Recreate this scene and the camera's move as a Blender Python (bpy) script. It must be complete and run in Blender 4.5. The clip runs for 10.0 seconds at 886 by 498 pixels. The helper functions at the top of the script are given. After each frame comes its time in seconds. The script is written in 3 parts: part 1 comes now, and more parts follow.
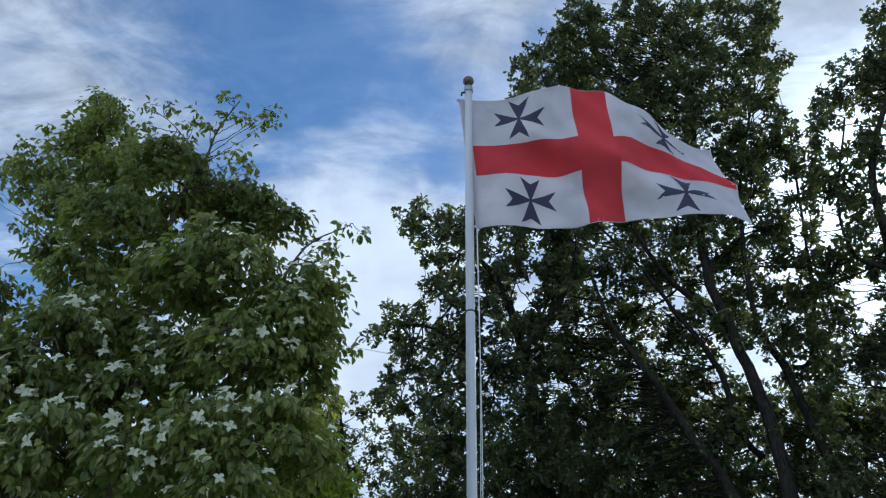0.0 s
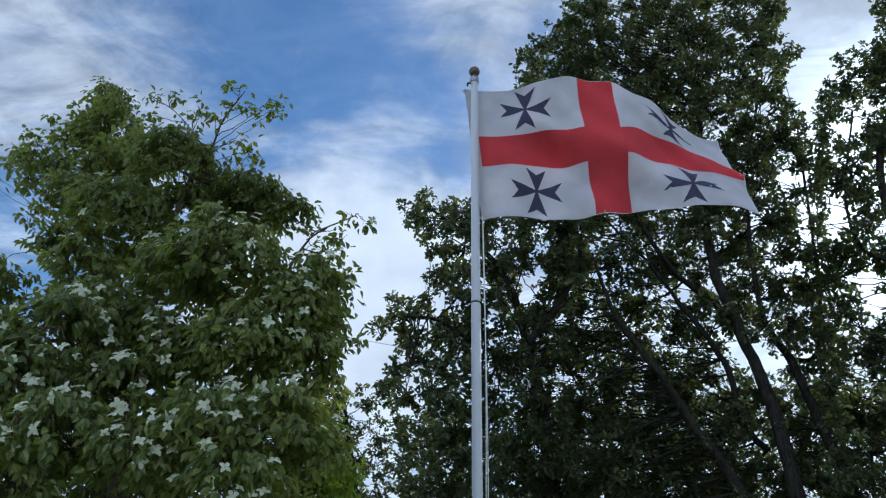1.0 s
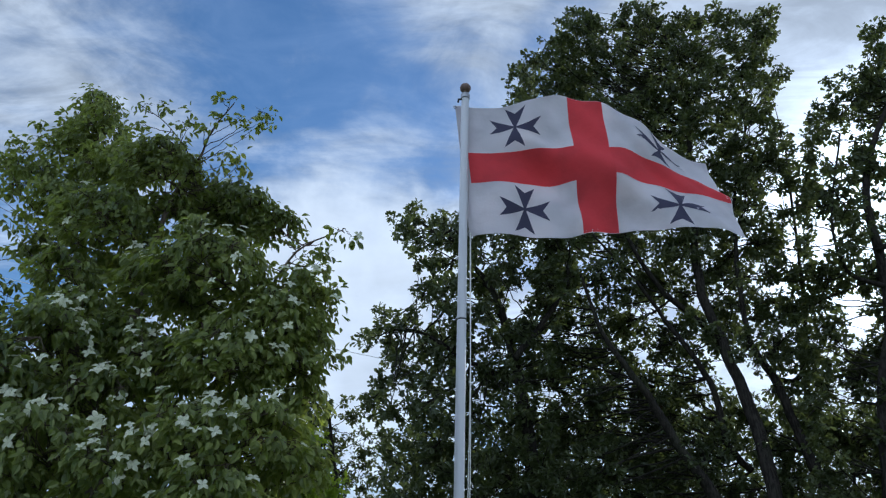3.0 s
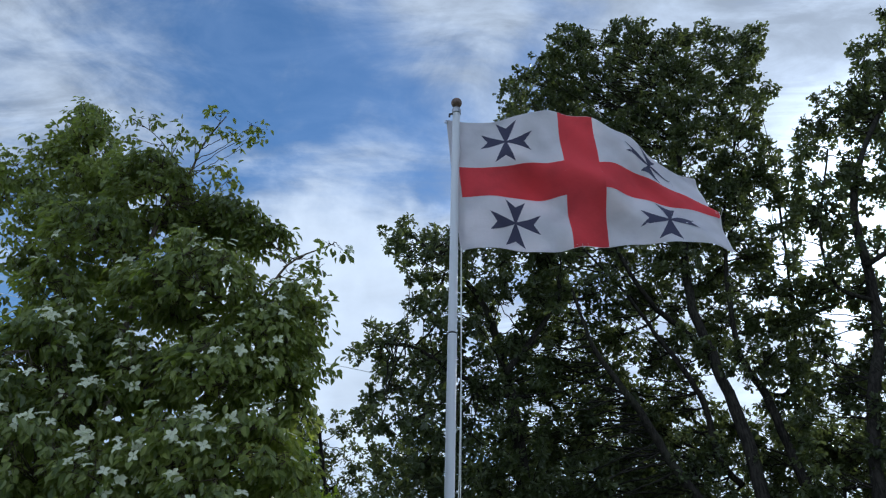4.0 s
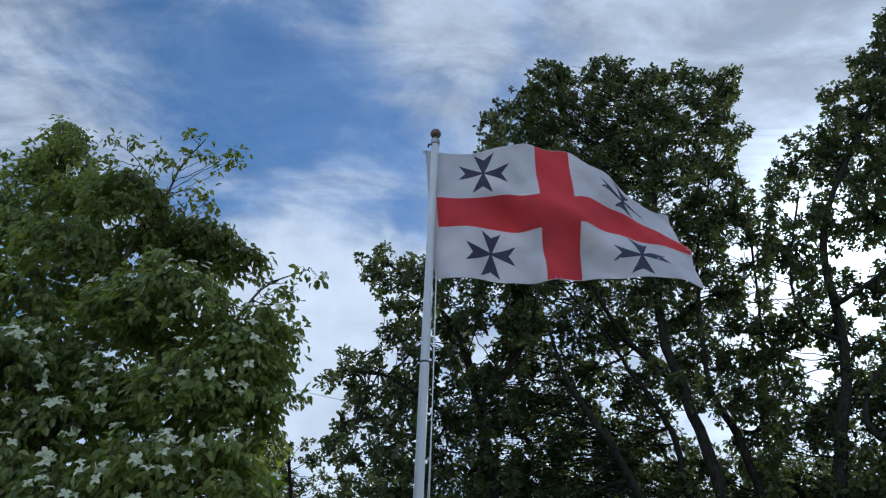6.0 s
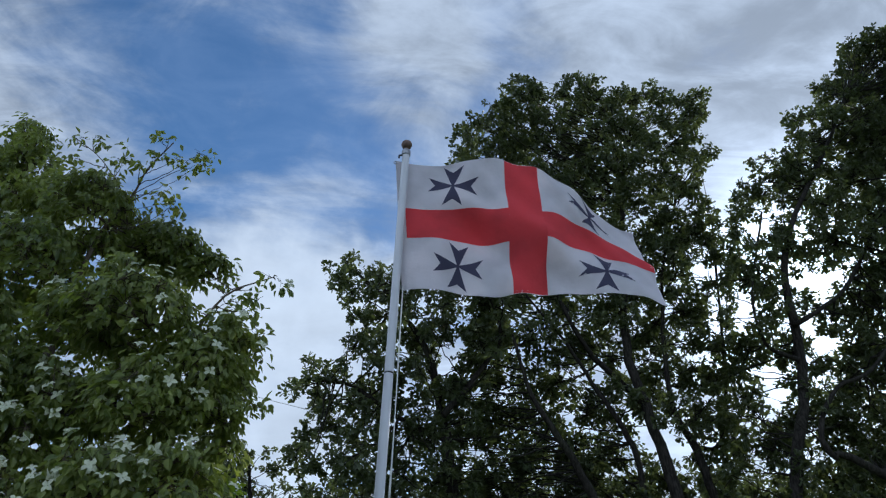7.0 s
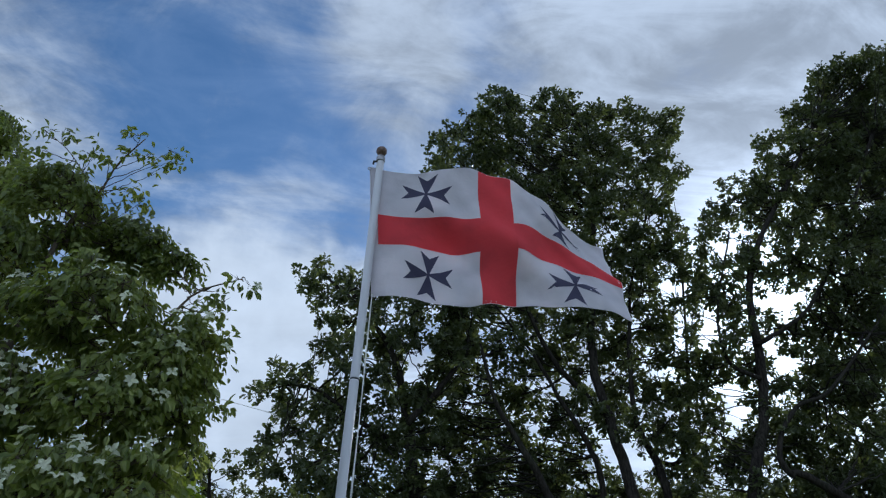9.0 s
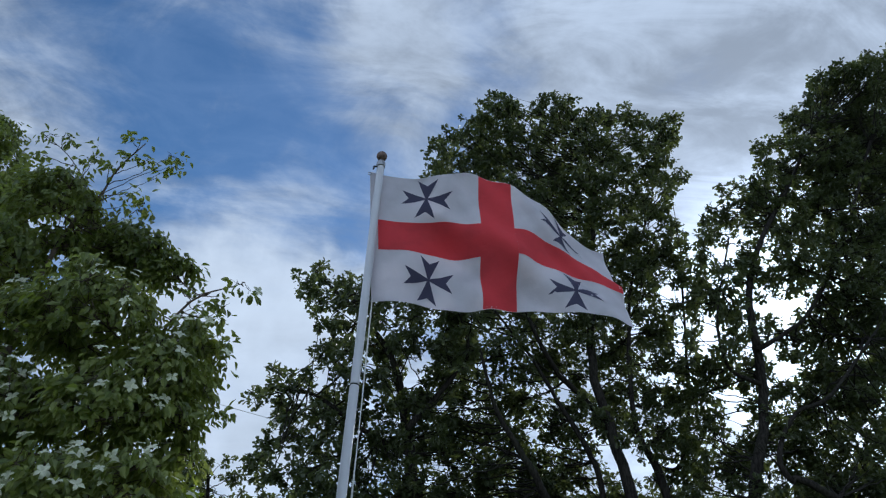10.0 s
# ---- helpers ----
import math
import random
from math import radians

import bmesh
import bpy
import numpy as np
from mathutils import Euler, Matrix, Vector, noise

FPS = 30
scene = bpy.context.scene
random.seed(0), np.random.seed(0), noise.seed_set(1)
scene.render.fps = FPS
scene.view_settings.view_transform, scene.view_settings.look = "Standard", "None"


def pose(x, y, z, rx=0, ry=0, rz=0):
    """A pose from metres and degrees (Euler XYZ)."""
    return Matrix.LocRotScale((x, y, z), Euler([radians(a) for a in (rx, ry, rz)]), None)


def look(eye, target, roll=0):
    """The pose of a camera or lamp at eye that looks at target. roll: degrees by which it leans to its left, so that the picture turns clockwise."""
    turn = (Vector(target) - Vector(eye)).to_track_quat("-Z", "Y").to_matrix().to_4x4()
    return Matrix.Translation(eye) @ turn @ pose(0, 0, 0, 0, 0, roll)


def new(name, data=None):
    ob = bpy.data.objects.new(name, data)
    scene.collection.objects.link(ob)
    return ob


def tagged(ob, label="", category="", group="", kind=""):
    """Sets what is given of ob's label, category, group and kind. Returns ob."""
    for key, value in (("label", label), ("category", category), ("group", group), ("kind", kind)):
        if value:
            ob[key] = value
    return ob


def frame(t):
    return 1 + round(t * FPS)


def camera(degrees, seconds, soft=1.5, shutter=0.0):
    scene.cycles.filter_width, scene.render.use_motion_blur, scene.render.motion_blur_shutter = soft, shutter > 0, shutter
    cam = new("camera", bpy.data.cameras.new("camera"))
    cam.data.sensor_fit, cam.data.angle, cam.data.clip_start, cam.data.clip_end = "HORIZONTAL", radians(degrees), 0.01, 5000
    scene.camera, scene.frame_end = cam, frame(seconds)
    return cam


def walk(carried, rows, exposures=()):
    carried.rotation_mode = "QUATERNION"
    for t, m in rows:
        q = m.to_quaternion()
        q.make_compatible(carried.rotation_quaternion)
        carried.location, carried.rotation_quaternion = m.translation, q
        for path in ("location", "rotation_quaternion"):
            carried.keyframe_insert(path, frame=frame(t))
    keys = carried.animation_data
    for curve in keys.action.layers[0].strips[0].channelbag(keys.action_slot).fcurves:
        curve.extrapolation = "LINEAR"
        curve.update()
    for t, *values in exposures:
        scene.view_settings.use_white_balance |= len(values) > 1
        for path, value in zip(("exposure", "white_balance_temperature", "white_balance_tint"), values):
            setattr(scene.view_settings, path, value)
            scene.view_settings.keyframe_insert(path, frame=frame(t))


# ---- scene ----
cam = camera(62.1, 10.0, soft=1.25)
PATH = [
    (0, (0.253, 0.009, 1.787), (0.175, 1.777, 2.718), 0.6),
    (0.5, (0.247, 0.026, 1.78), (0.162, 1.798, 2.704), 0.8),
    (1, (0.246, 0.029, 1.78), (0.155, 1.805, 2.694), 0.9),
    (1.5, (0.248, 0.036, 1.787), (0.156, 1.813, 2.698), 1.1),
    (2, (0.243, 0.026, 1.798), (0.155, 1.801, 2.715), 1.4),
    (2.5, (0.257, 0.024, 1.814), (0.18, 1.794, 2.742), 1.7),
    (4, (0.268, 0.016, 1.809), (0.228, 1.761, 2.786), 1.5),
    (4.5, (0.285, -0.009, 1.784), (0.247, 1.727, 2.776), 1.6),
    (5, (0.282, -0.007, 1.79), (0.25, 1.72, 2.798), 1.8),
    (6.5, (0.287, -0.015, 1.792), (0.346, 1.678, 2.856), 2.2),
    (7, (0.298, -0.026, 1.792), (0.398, 1.658, 2.866), 2.3),
    (7.5, (0.302, -0.031, 1.785), (0.437, 1.646, 2.866), 2.4),
    (8, (0.311, -0.043, 1.781), (0.465, 1.63, 2.866), 2.7),
    (8.5, (0.311, -0.036, 1.787), (0.477, 1.634, 2.876), 2.9),
    (9, (0.304, -0.036, 1.795), (0.478, 1.629, 2.889), 3.1),
    (9.5, (0.305, -0.034, 1.789), (0.479, 1.626, 2.89), 3.2),
    (10, (0.295, -0.025, 1.8), (0.47, 1.632, 2.906), 3.1),
]
walk(cam, [(t, look(e, g, r)) for t, e, g, r in PATH],
     exposures=[(0, 0.04, 5700, 7), (2.5, 0.02, 5700, 7), (4.5, -0.02, 5700, 7), (7, -0.16, 5700, 7), (10, -0.22, 5700, 7)])

# ---- daylight ----
SUN_WAY = Vector((0.505, 0.737, 0.450)).normalized()
SUN_ELEV = math.asin(SUN_WAY.z)
SUN_TURN = math.atan2(SUN_WAY.x, SUN_WAY.y)

sun = new("sun", bpy.data.lights.new("sun", "SUN"))
sun.data.energy, sun.data.angle, sun.data.color = 5.0, radians(1.0), (1.0, 0.95, 0.87)
sun.matrix_world = look(SUN_WAY * 60, (0, 0, 0))


class Nodes:
    """Short hand for building a node tree."""

    def __init__(self, tree):
        self.tree = tree
        tree.nodes.clear()

    def add(self, kind, ins=None, operation=None):
        n = self.tree.nodes.new(kind)
        if operation:
            n.operation = operation
        for key, value in (ins or {}).items():
            if isinstance(value, bpy.types.NodeSocket):
                self.tree.links.new(value, n.inputs[key])
            else:
                n.inputs[key].default_value = value
        return n

    def math(self, op, a, b=0.0, clamp=False):
        n = self.add("ShaderNodeMath", {0: a, 1: b}, operation=op)
        n.use_clamp = clamp
        return n.outputs[0]

    def mix(self, fac, a, b, blend="MIX"):
        n = self.add("ShaderNodeMix", {0: fac})
        n.data_type, n.blend_type = "RGBA", blend
        for k, v in ((6, a), (7, b)):
            if isinstance(v, bpy.types.NodeSocket):
                self.tree.links.new(v, n.inputs[k])
            else:
                n.inputs[k].default_value = (*v, 1) if len(v) == 3 else v
        return n.outputs[2]

    def ramp(self, value, a, b, lo=0.0, hi=1.0):
        n = self.add("ShaderNodeMapRange", {0: value, 1: a, 2: b, 3: lo, 4: hi})
        n.interpolation_type = "SMOOTHSTEP"
        return n.outputs[0]

    def noise(self, vec, scale, detail=4.0, rough=0.5, distort=0.0):
        return self.add("ShaderNodeTexNoise", {"Vector": vec, "Scale": scale, "Detail": detail, "Roughness": rough, "Distortion": distort}).outputs[0]


CLOUDS = (
    ((-0.12, 0.86, 0.49), 9, 3, 0.10), ((-0.01, 0.675, 0.737), 7, 1, 0.16),
    ((-0.485, 0.647, 0.589), 12, 3, 0.10), ((-0.368, 0.643, 0.671), 10, 2, -0.10), ((-0.127, 0.812, 0.569), 8, 2, -0.06),
    ((-0.539, 0.742, 0.397), 9, 2, -0.14), ((0.36, 0.62, 0.70), 10, 2, 0.06), ((0.401, 0.553, 0.730), 18, 4, 0.15),
    ((0.411, 0.710, 0.572), 9, 2, 0.06), ((0.15, 0.60, 0.79), 16, 4, 0.03), ((-0.20, 0.74, 0.64), 14, 3, -0.07),
)


def build_sky():
    """Blue sky with thin streaked cloud, denser low down, brightest round the veiled sun."""
    w = bpy.data.worlds.new("sky")
    scene.world = w
    w.use_nodes = True
    n = Nodes(w.node_tree)
    sky = n.add("ShaderNodeTexSky")
    sky.sky_type, sky.sun_disc = "NISHITA", False
    sky.sun_elevation, sky.sun_rotation = SUN_ELEV, SUN_TURN
    sky.air_density, sky.dust_density, sky.ozone_density = 1.0, 0.6, 2.5
    way = n.add("ShaderNodeTexCoord").outputs["Generated"]
    xyz = n.add("ShaderNodeSeparateXYZ", {0: way})
    rise = n.math("ADD", n.math("MAXIMUM", xyz.outputs[2], 0.0), 0.18)
    flat = n.add("ShaderNodeCombineXYZ", {0: n.math("DIVIDE", xyz.outputs[0], rise), 1: n.math("DIVIDE", xyz.outputs[1], rise), 2: 0.0}).outputs[0]
    place = n.add("ShaderNodeMapping", {"Vector": flat, "Location": (1.3, 0.4, 0.0), "Rotation": (0, 0, radians(-20)), "Scale": (0.8, 1.6, 1.0)}).outputs[0]
    veil = n.noise(place, 2.8, 10.0, 0.62, 0.7)
    tuft = n.noise(flat, 5.2, 9.0, 0.60, 0.5)
    toward = n.add("ShaderNodeVectorMath", {0: way, 1: SUN_WAY}, operation="DOT_PRODUCT").outputs["Value"]
    near_sun = n.ramp(toward, 0.80, 1.0)
    front_lit = n.ramp(toward, 0.35, -0.45)
    low = n.ramp(xyz.outputs[2], 0.70, 0.30)
    amount = n.math("ADD", n.math("MULTIPLY", veil, 0.58), n.math("MULTIPLY", tuft, 0.42))
    amount = n.math("ADD", amount, n.math("ADD", n.math("MULTIPLY", low, 0.08), n.math("MULTIPLY", near_sun, 0.08)))
    # cloud banks and clear places: way, outer and inner angle in degrees, weight
    for bank, outer, inner, weight in CLOUDS:
        here = n.add("ShaderNodeVectorMath", {0: way, 1: Vector(bank).normalized()}, operation="DOT_PRODUCT").outputs["Value"]
        amount = n.math("ADD", amount, n.ramp(here, math.cos(radians(outer)), math.cos(radians(inner)), 0.0, weight))
    cover = n.ramp(amount, 0.37, 0.68, 0.16, 0.95)
    glow = n.math("POWER", n.math("MAXIMUM", toward, 0.0), 14.0)
    core = n.math("POWER", n.math("MAXIMUM", toward, 0.0), 160.0)
    fleck = n.noise(place, 5.5, 9.0, 0.60, 0.8)
    grey = n.ramp(n.math("ADD", n.math("MULTIPLY", fleck, 0.6), n.math("MULTIPLY", tuft, 0.4)), 0.37, 0.63, 0.66, 1.18)
    high = n.ramp(xyz.outputs[2], 0.74, 1.0)
    bright = n.math("MULTIPLY", grey, n.math("ADD", n.math("ADD", n.math("ADD", 0.60, n.math("MULTIPLY", high, 0.7)), n.math("MULTIPLY", low, 0.20)), n.math("ADD", n.math("MULTIPLY", front_lit, 0.75), n.math("ADD", n.math("MULTIPLY", glow, 0.22), n.math("MULTIPLY", core, 3.0)))))
    deep = n.add("ShaderNodeHueSaturation", {"Saturation": 1.34, "Color": sky.outputs[0]})
    blue = n.add("ShaderNodeVectorMath", {0: deep.outputs[0], "Scale": 0.12}, operation="SCALE").outputs[0]
    cloud = n.add("ShaderNodeVectorMath", {0: (0.87, 0.95, 1.08), "Scale": bright}, operation="SCALE").outputs[0]
    # the white heap of cloud low behind the flagpole
    heap = n.add("ShaderNodeVectorMath", {0: way, 1: Vector((-0.185, 0.905, 0.385)).normalized()}, operation="DOT_PRODUCT").outputs["Value"]
    lump = n.noise(way, 9.0, 5.0, 0.5)
    edge = n.math("ADD", heap, n.math("MULTIPLY", n.math("SUBTRACT", lump, 0.5), 0.035))
    pile = n.ramp(edge, math.cos(radians(12.5)), math.cos(radians(7.5)), 0.0, 0.88)
    white = n.add("ShaderNodeVectorMath", {0: (0.80, 0.86, 0.95), "Scale": n.ramp(lump, 0.3, 0.7, 0.82, 1.06)}, operation="SCALE").outputs[0]
    bg = n.add("ShaderNodeBackground", {"Color": n.mix(pile, n.mix(cover, blue, cloud), white), "Strength": 1.0})
    n.add("ShaderNodeOutputWorld", {0: bg.outputs[0]})


build_sky()


# ---- materials ----
def material(name):
    m = bpy.data.materials.new(name)
    m.use_nodes = True
    return m, Nodes(m.node_tree)


def leaf_material(name, dark, light, through_colour, gloss=0.42, share=0.38):
    m, n = material(name)
    geo = n.add("ShaderNodeNewGeometry")
    pos = geo.outputs["Position"]
    rnd = geo.outputs["Random Per Island"]
    patch = n.noise(pos, 0.9, 3.0)
    tone = n.math("POWER", n.math("ADD", n.math("MULTIPLY", rnd, 0.7), n.ramp(patch, 0.3, 0.7, 0.0, 0.3)), 2.0)
    col = n.mix(tone, dark, light)
    vein = n.noise(pos, 60.0, 2.0)
    col = n.mix(n.ramp(vein, 0.45, 0.7, 0.0, 0.25), col, light)
    bump = n.add("ShaderNodeBump", {"Height": vein, "Strength": 0.2, "Distance": 0.004}).outputs[0]
    face = n.add("ShaderNodeBsdfPrincipled", {"Base Color": col, "Roughness": gloss, "Specular IOR Level": 0.55, "Normal": bump})
    lit = n.add("ShaderNodeBsdfTranslucent", {"Color": n.mix(rnd, through_colour, light)})
    out = n.add("ShaderNodeMixShader", {0: share, 1: face.outputs[0], 2: lit.outputs[0]})
    n.add("ShaderNodeOutputMaterial", {0: out.outputs[0]})
    return m


def bark_material(name, dark, light):
    m, n = material(name)
    pos = n.add("ShaderNodeTexCoord").outputs["Object"]
    long = n.add("ShaderNodeMapping", {"Vector": pos, "Scale": (1, 1, 0.25)}).outputs[0]
    ridge = n.noise(long, 28.0, 6.0, 0.6)
    stain = n.noise(pos, 1.7, 3.0)
    col = n.mix(n.ramp(ridge, 0.35, 0.65), dark, light)
    col = n.mix(n.ramp(stain, 0.5, 0.75, 0.0, 0.3), col, (0.06, 0.066, 0.04))
    bump = n.add("ShaderNodeBump", {"Height": ridge, "Strength": 0.8, "Distance": 0.02}).outputs[0]
    b = n.add("ShaderNodeBsdfPrincipled", {"Base Color": col, "Roughness": 0.95, "Specular IOR Level": 0.12, "Normal": bump})
    n.add("ShaderNodeOutputMaterial", {0: b.outputs[0]})
    return m


def cloth_material(name, colour, share=0.4):
    m, n = material(name)
    pos = n.add("ShaderNodeTexCoord").outputs["Object"]
    weave = n.noise(pos, 260.0, 2.0)
    soil = n.noise(pos, 3.5, 4.0)
    worn = tuple(c * 0.86 for c in colour)
    col = n.mix(n.ramp(soil, 0.4, 0.7), colour, worn)
    crease = n.noise(pos, 9.0, 5.0, 0.6)
    height = n.math("ADD", n.math("MULTIPLY", weave, 0.06), crease)
    bump = n.add("ShaderNodeBump", {"Height": height, "Strength": 0.35, "Distance": 0.02}).outputs[0]
    face = n.add("ShaderNodeBsdfPrincipled", {"Base Color": col, "Roughness": 0.85, "Normal": bump})
    lit = n.add("ShaderNodeBsdfTranslucent", {"Color": col, "Normal": bump})
    out = n.add("ShaderNodeMixShader", {0: share, 1: face.outputs[0], 2: lit.outputs[0]})
    n.add("ShaderNodeOutputMaterial", {0: out.outputs[0]})
    return m


def solid_material(name, colour, rough, metal=0.0, grain=30.0, wear=0.15):
    m, n = material(name)
    pos = n.add("ShaderNodeTexCoord").outputs["Object"]
    streak = n.add("ShaderNodeMapping", {"Vector": pos, "Scale": (1, 1, 0.08)}).outputs[0]
    dirt = n.noise(streak, grain, 5.0)
    fine = n.noise(pos, grain * 6, 2.0)
    col = n.mix(n.ramp(dirt, 0.45, 0.75, 0.0, wear), colour, tuple(c * 0.45 for c in colour))
    bump = n.add("ShaderNodeBump", {"Height": fine, "Strength": 0.1, "Distance": 0.002}).outputs[0]
    b = n.add("ShaderNodeBsdfPrincipled", {"Base Color": col, "Roughness": n.ramp(dirt, 0.3, 0.8, rough, min(1.0, rough + 0.2)), "Metallic": metal, "Normal": bump})
    n.add("ShaderNodeOutputMaterial", {0: b.outputs[0]})
    return m


def lawn_material():
    m, n = material("lawn")
    pos = n.add("ShaderNodeTexCoord").outputs["Object"]
    a, b = n.noise(pos, 0.35, 4.0), n.noise(pos, 22.0, 5.0)
    col = n.mix(n.ramp(a, 0.35, 0.65), (0.045, 0.075, 0.02), (0.08, 0.11, 0.035))
    col = n.mix(n.ramp(b, 0.4, 0.7, 0.0, 0.6), col, (0.03, 0.05, 0.015))
    bump = n.add("ShaderNodeBump", {"Height": b, "Strength": 0.8, "Distance": 0.05}).outputs[0]
    s = n.add("ShaderNodeBsdfPrincipled", {"Base Color": col, "Roughness": 0.9, "Normal": bump})
    n.add("ShaderNodeOutputMaterial", {0: s.outputs[0]})
    return m


OAK_LEAF = leaf_material("oak_leaf", (0.017, 0.027, 0.010), (0.105, 0.125, 0.040), (0.15, 0.19, 0.040), 0.48, 0.34)
DOG_LEAF = leaf_material("dogwood_leaf", (0.026, 0.050, 0.011), (0.340, 0.375, 0.100), (0.40, 0.49, 0.05), 0.42, 0.40)
# lime leaves made brighter in colour, standing in for sun on the shrub
SUNLIT_LIME_LEAF = leaf_material("sunlit_lime_leaf", (0.16, 0.23, 0.02), (0.27, 0.36, 0.03), (0.46, 0.58, 0.03), 0.45, 0.5)
BRACT = cloth_material("bract", (0.80, 0.81, 0.60), 0.4)
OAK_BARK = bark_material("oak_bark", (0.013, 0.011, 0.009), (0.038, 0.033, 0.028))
DOG_BARK = bark_material("dogwood_bark", (0.06, 0.045, 0.032), (0.15, 0.12, 0.09))
WHITE_CLOTH = cloth_material("white_cloth", (0.77, 0.73, 0.77))
RED_CLOTH = cloth_material("red_cloth", (0.80, 0.075, 0.090))
NAVY_CLOTH = cloth_material("navy_cloth", (0.065, 0.060, 0.110), 0.2)
WHITE_PAINT = solid_material("white_paint", (0.63, 0.62, 0.66), 0.35)
GOLD = solid_material("aged_gold", (0.17, 0.110, 0.088), 0.45, 0.3, 60.0, 0.6)
STEEL = solid_material("steel", (0.35, 0.35, 0.36), 0.35, 1.0, 60.0, 0.4)
ROPE = solid_material("rope", (0.72, 0.71, 0.68), 0.9, 0.0, 200.0, 0.4)
BLACK = solid_material("black_plastic", (0.02, 0.02, 0.022), 0.5)
CONCRETE = solid_material("concrete", (0.36, 0.35, 0.33), 0.9, 0.0, 12.0, 0.5)


# ---- building helpers ----
def mesh_object(name, verts, faces, mat, parent=None, label="", smooth=False):
    me = bpy.data.meshes.new(name)
    me.from_pydata([tuple(v) for v in verts], [], [tuple(f) for f in faces])
    me.materials.append(mat)
    if smooth:
        me.polygons.foreach_set("use_smooth", [True] * len(me.polygons))
    me.update()
    ob = new(name, me)
    ob.parent = parent
    if label:
        tagged(ob, label)
    return ob


def part(name, bm, mat, parent, label="", smooth=False):
    me = bpy.data.meshes.new(name)
    bm.to_mesh(me)
    bm.free()
    me.materials.append(mat)
    if smooth:
        me.polygons.foreach_set("use_smooth", [True] * len(me.polygons))
    ob = new(name, me)
    ob.parent = parent
    if label:
        tagged(ob, label)
    return ob


def bulk(name, verts, size, mat, parent, label=""):
    """A mesh of many alike faces of `size` corners each; verts has one row per corner."""
    verts = np.asarray(verts, dtype=np.float32).reshape(-1, 3)
    count = len(verts) // size
    me = bpy.data.meshes.new(name)
    me.vertices.add(len(verts))
    me.vertices.foreach_set("co", verts.ravel())
    me.loops.add(len(verts))
    me.loops.foreach_set("vertex_index", np.arange(len(verts), dtype=np.int32))
    me.polygons.add(count)
    me.polygons.foreach_set("loop_start", np.arange(0, len(verts), size, dtype=np.int32))
    me.materials.append(mat)
    me.update(calc_edges=True)
    me.validate()
    ob = new(name, me)
    ob.parent = parent
    tagged(ob, label, kind="stuff")
    return ob


def unit(a):
    return a / np.maximum(np.linalg.norm(a, axis=-1, keepdims=True), 1e-9)


def bend(points, steps=5):
    """A smooth line (rows of x, y, z, radius) through the given rows."""
    p = np.asarray(points, float)
    p = np.vstack([2 * p[0] - p[1], p, 2 * p[-1] - p[-2]])
    rows = []
    for i in range(1, len(p) - 2):
        for k in range(steps):
            t = k / steps
            rows.append(0.5 * (2 * p[i] + (p[i + 1] - p[i - 1]) * t + (2 * p[i - 1] - 5 * p[i] + 4 * p[i + 1] - p[i + 2]) * t * t + (3 * p[i] - p[i - 1] - 3 * p[i + 1] + p[i + 2]) * t ** 3))
    rows.append(p[-2])
    return np.array(rows)


def tube(line, sides=8, rough=0.0, rng=None):
    """Vertices and faces of a closed tapered tube along rows of x, y, z, radius."""
    c, r = line[:, :3], np.maximum(line[:, 3], 0.0008)
    d = unit(np.gradient(c, axis=0))
    ref = np.array([0.0, 1.0, 0.0]) if abs(d[0][1]) < 0.9 else np.array([1.0, 0.0, 0.0])
    a = unit(np.cross(d, ref))
    b = np.cross(d, a)
    ang = np.linspace(0, 2 * np.pi, sides, endpoint=False)
    rr = r[:, None] * (1 + (rough * rng.standard_normal((len(c), sides)) if rng is not None else 0))
    v = c[:, None, :] + rr[..., None] * (np.cos(ang)[None, :, None] * a[:, None, :] + np.sin(ang)[None, :, None] * b[:, None, :])
    v = v.reshape(-1, 3)
    f = []
    for i in range(len(c) - 1):
        for k in range(sides):
            k2 = (k + 1) % sides
            f.append((i * sides + k, i * sides + k2, (i + 1) * sides + k2, (i + 1) * sides + k))
    f.append(tuple(range(sides))[::-1])
    f.append(tuple((len(c) - 1) * sides + k for k in range(sides)))
    return v, f


def twig_quads(start, end, r0, r1, sag):
    """Corners of four-sided tapered twigs, two lengths each, between rows of start and end."""
    mid = (start + end) / 2 + sag
    out = []
    for p, q, ra, rb in ((start, mid, r0, (r0 + r1) / 2), (mid, end, (r0 + r1) / 2, r1)):
        d = unit(q - p)
        a = unit(np.cross(d, np.array([0.31, 0.9, 0.3])))
        b = np.cross(d, a)
        for k in range(4):
            t0, t1 = k * np.pi / 2, (k + 1) * np.pi / 2
            o0 = np.cos(t0) * a + np.sin(t0) * b
            o1 = np.cos(t1) * a + np.sin(t1) * b
            out.append(np.stack([p + o0 * ra, p + o1 * ra, q + o1 * rb, q + o0 * rb], axis=1))
    return np.concatenate(out).reshape(-1, 3)


# outline of half a leaf: along the midrib, out from it
OAK_SHAPE = ((0.0, 0.0), (0.33, 0.22), (0.46, 0.15), (0.76, 0.33), (1.0, 0.0))
DOG_SHAPE = ((0.0, 0.0), (0.20, 0.22), (0.46, 0.31), (0.76, 0.19), (1.0, 0.0))


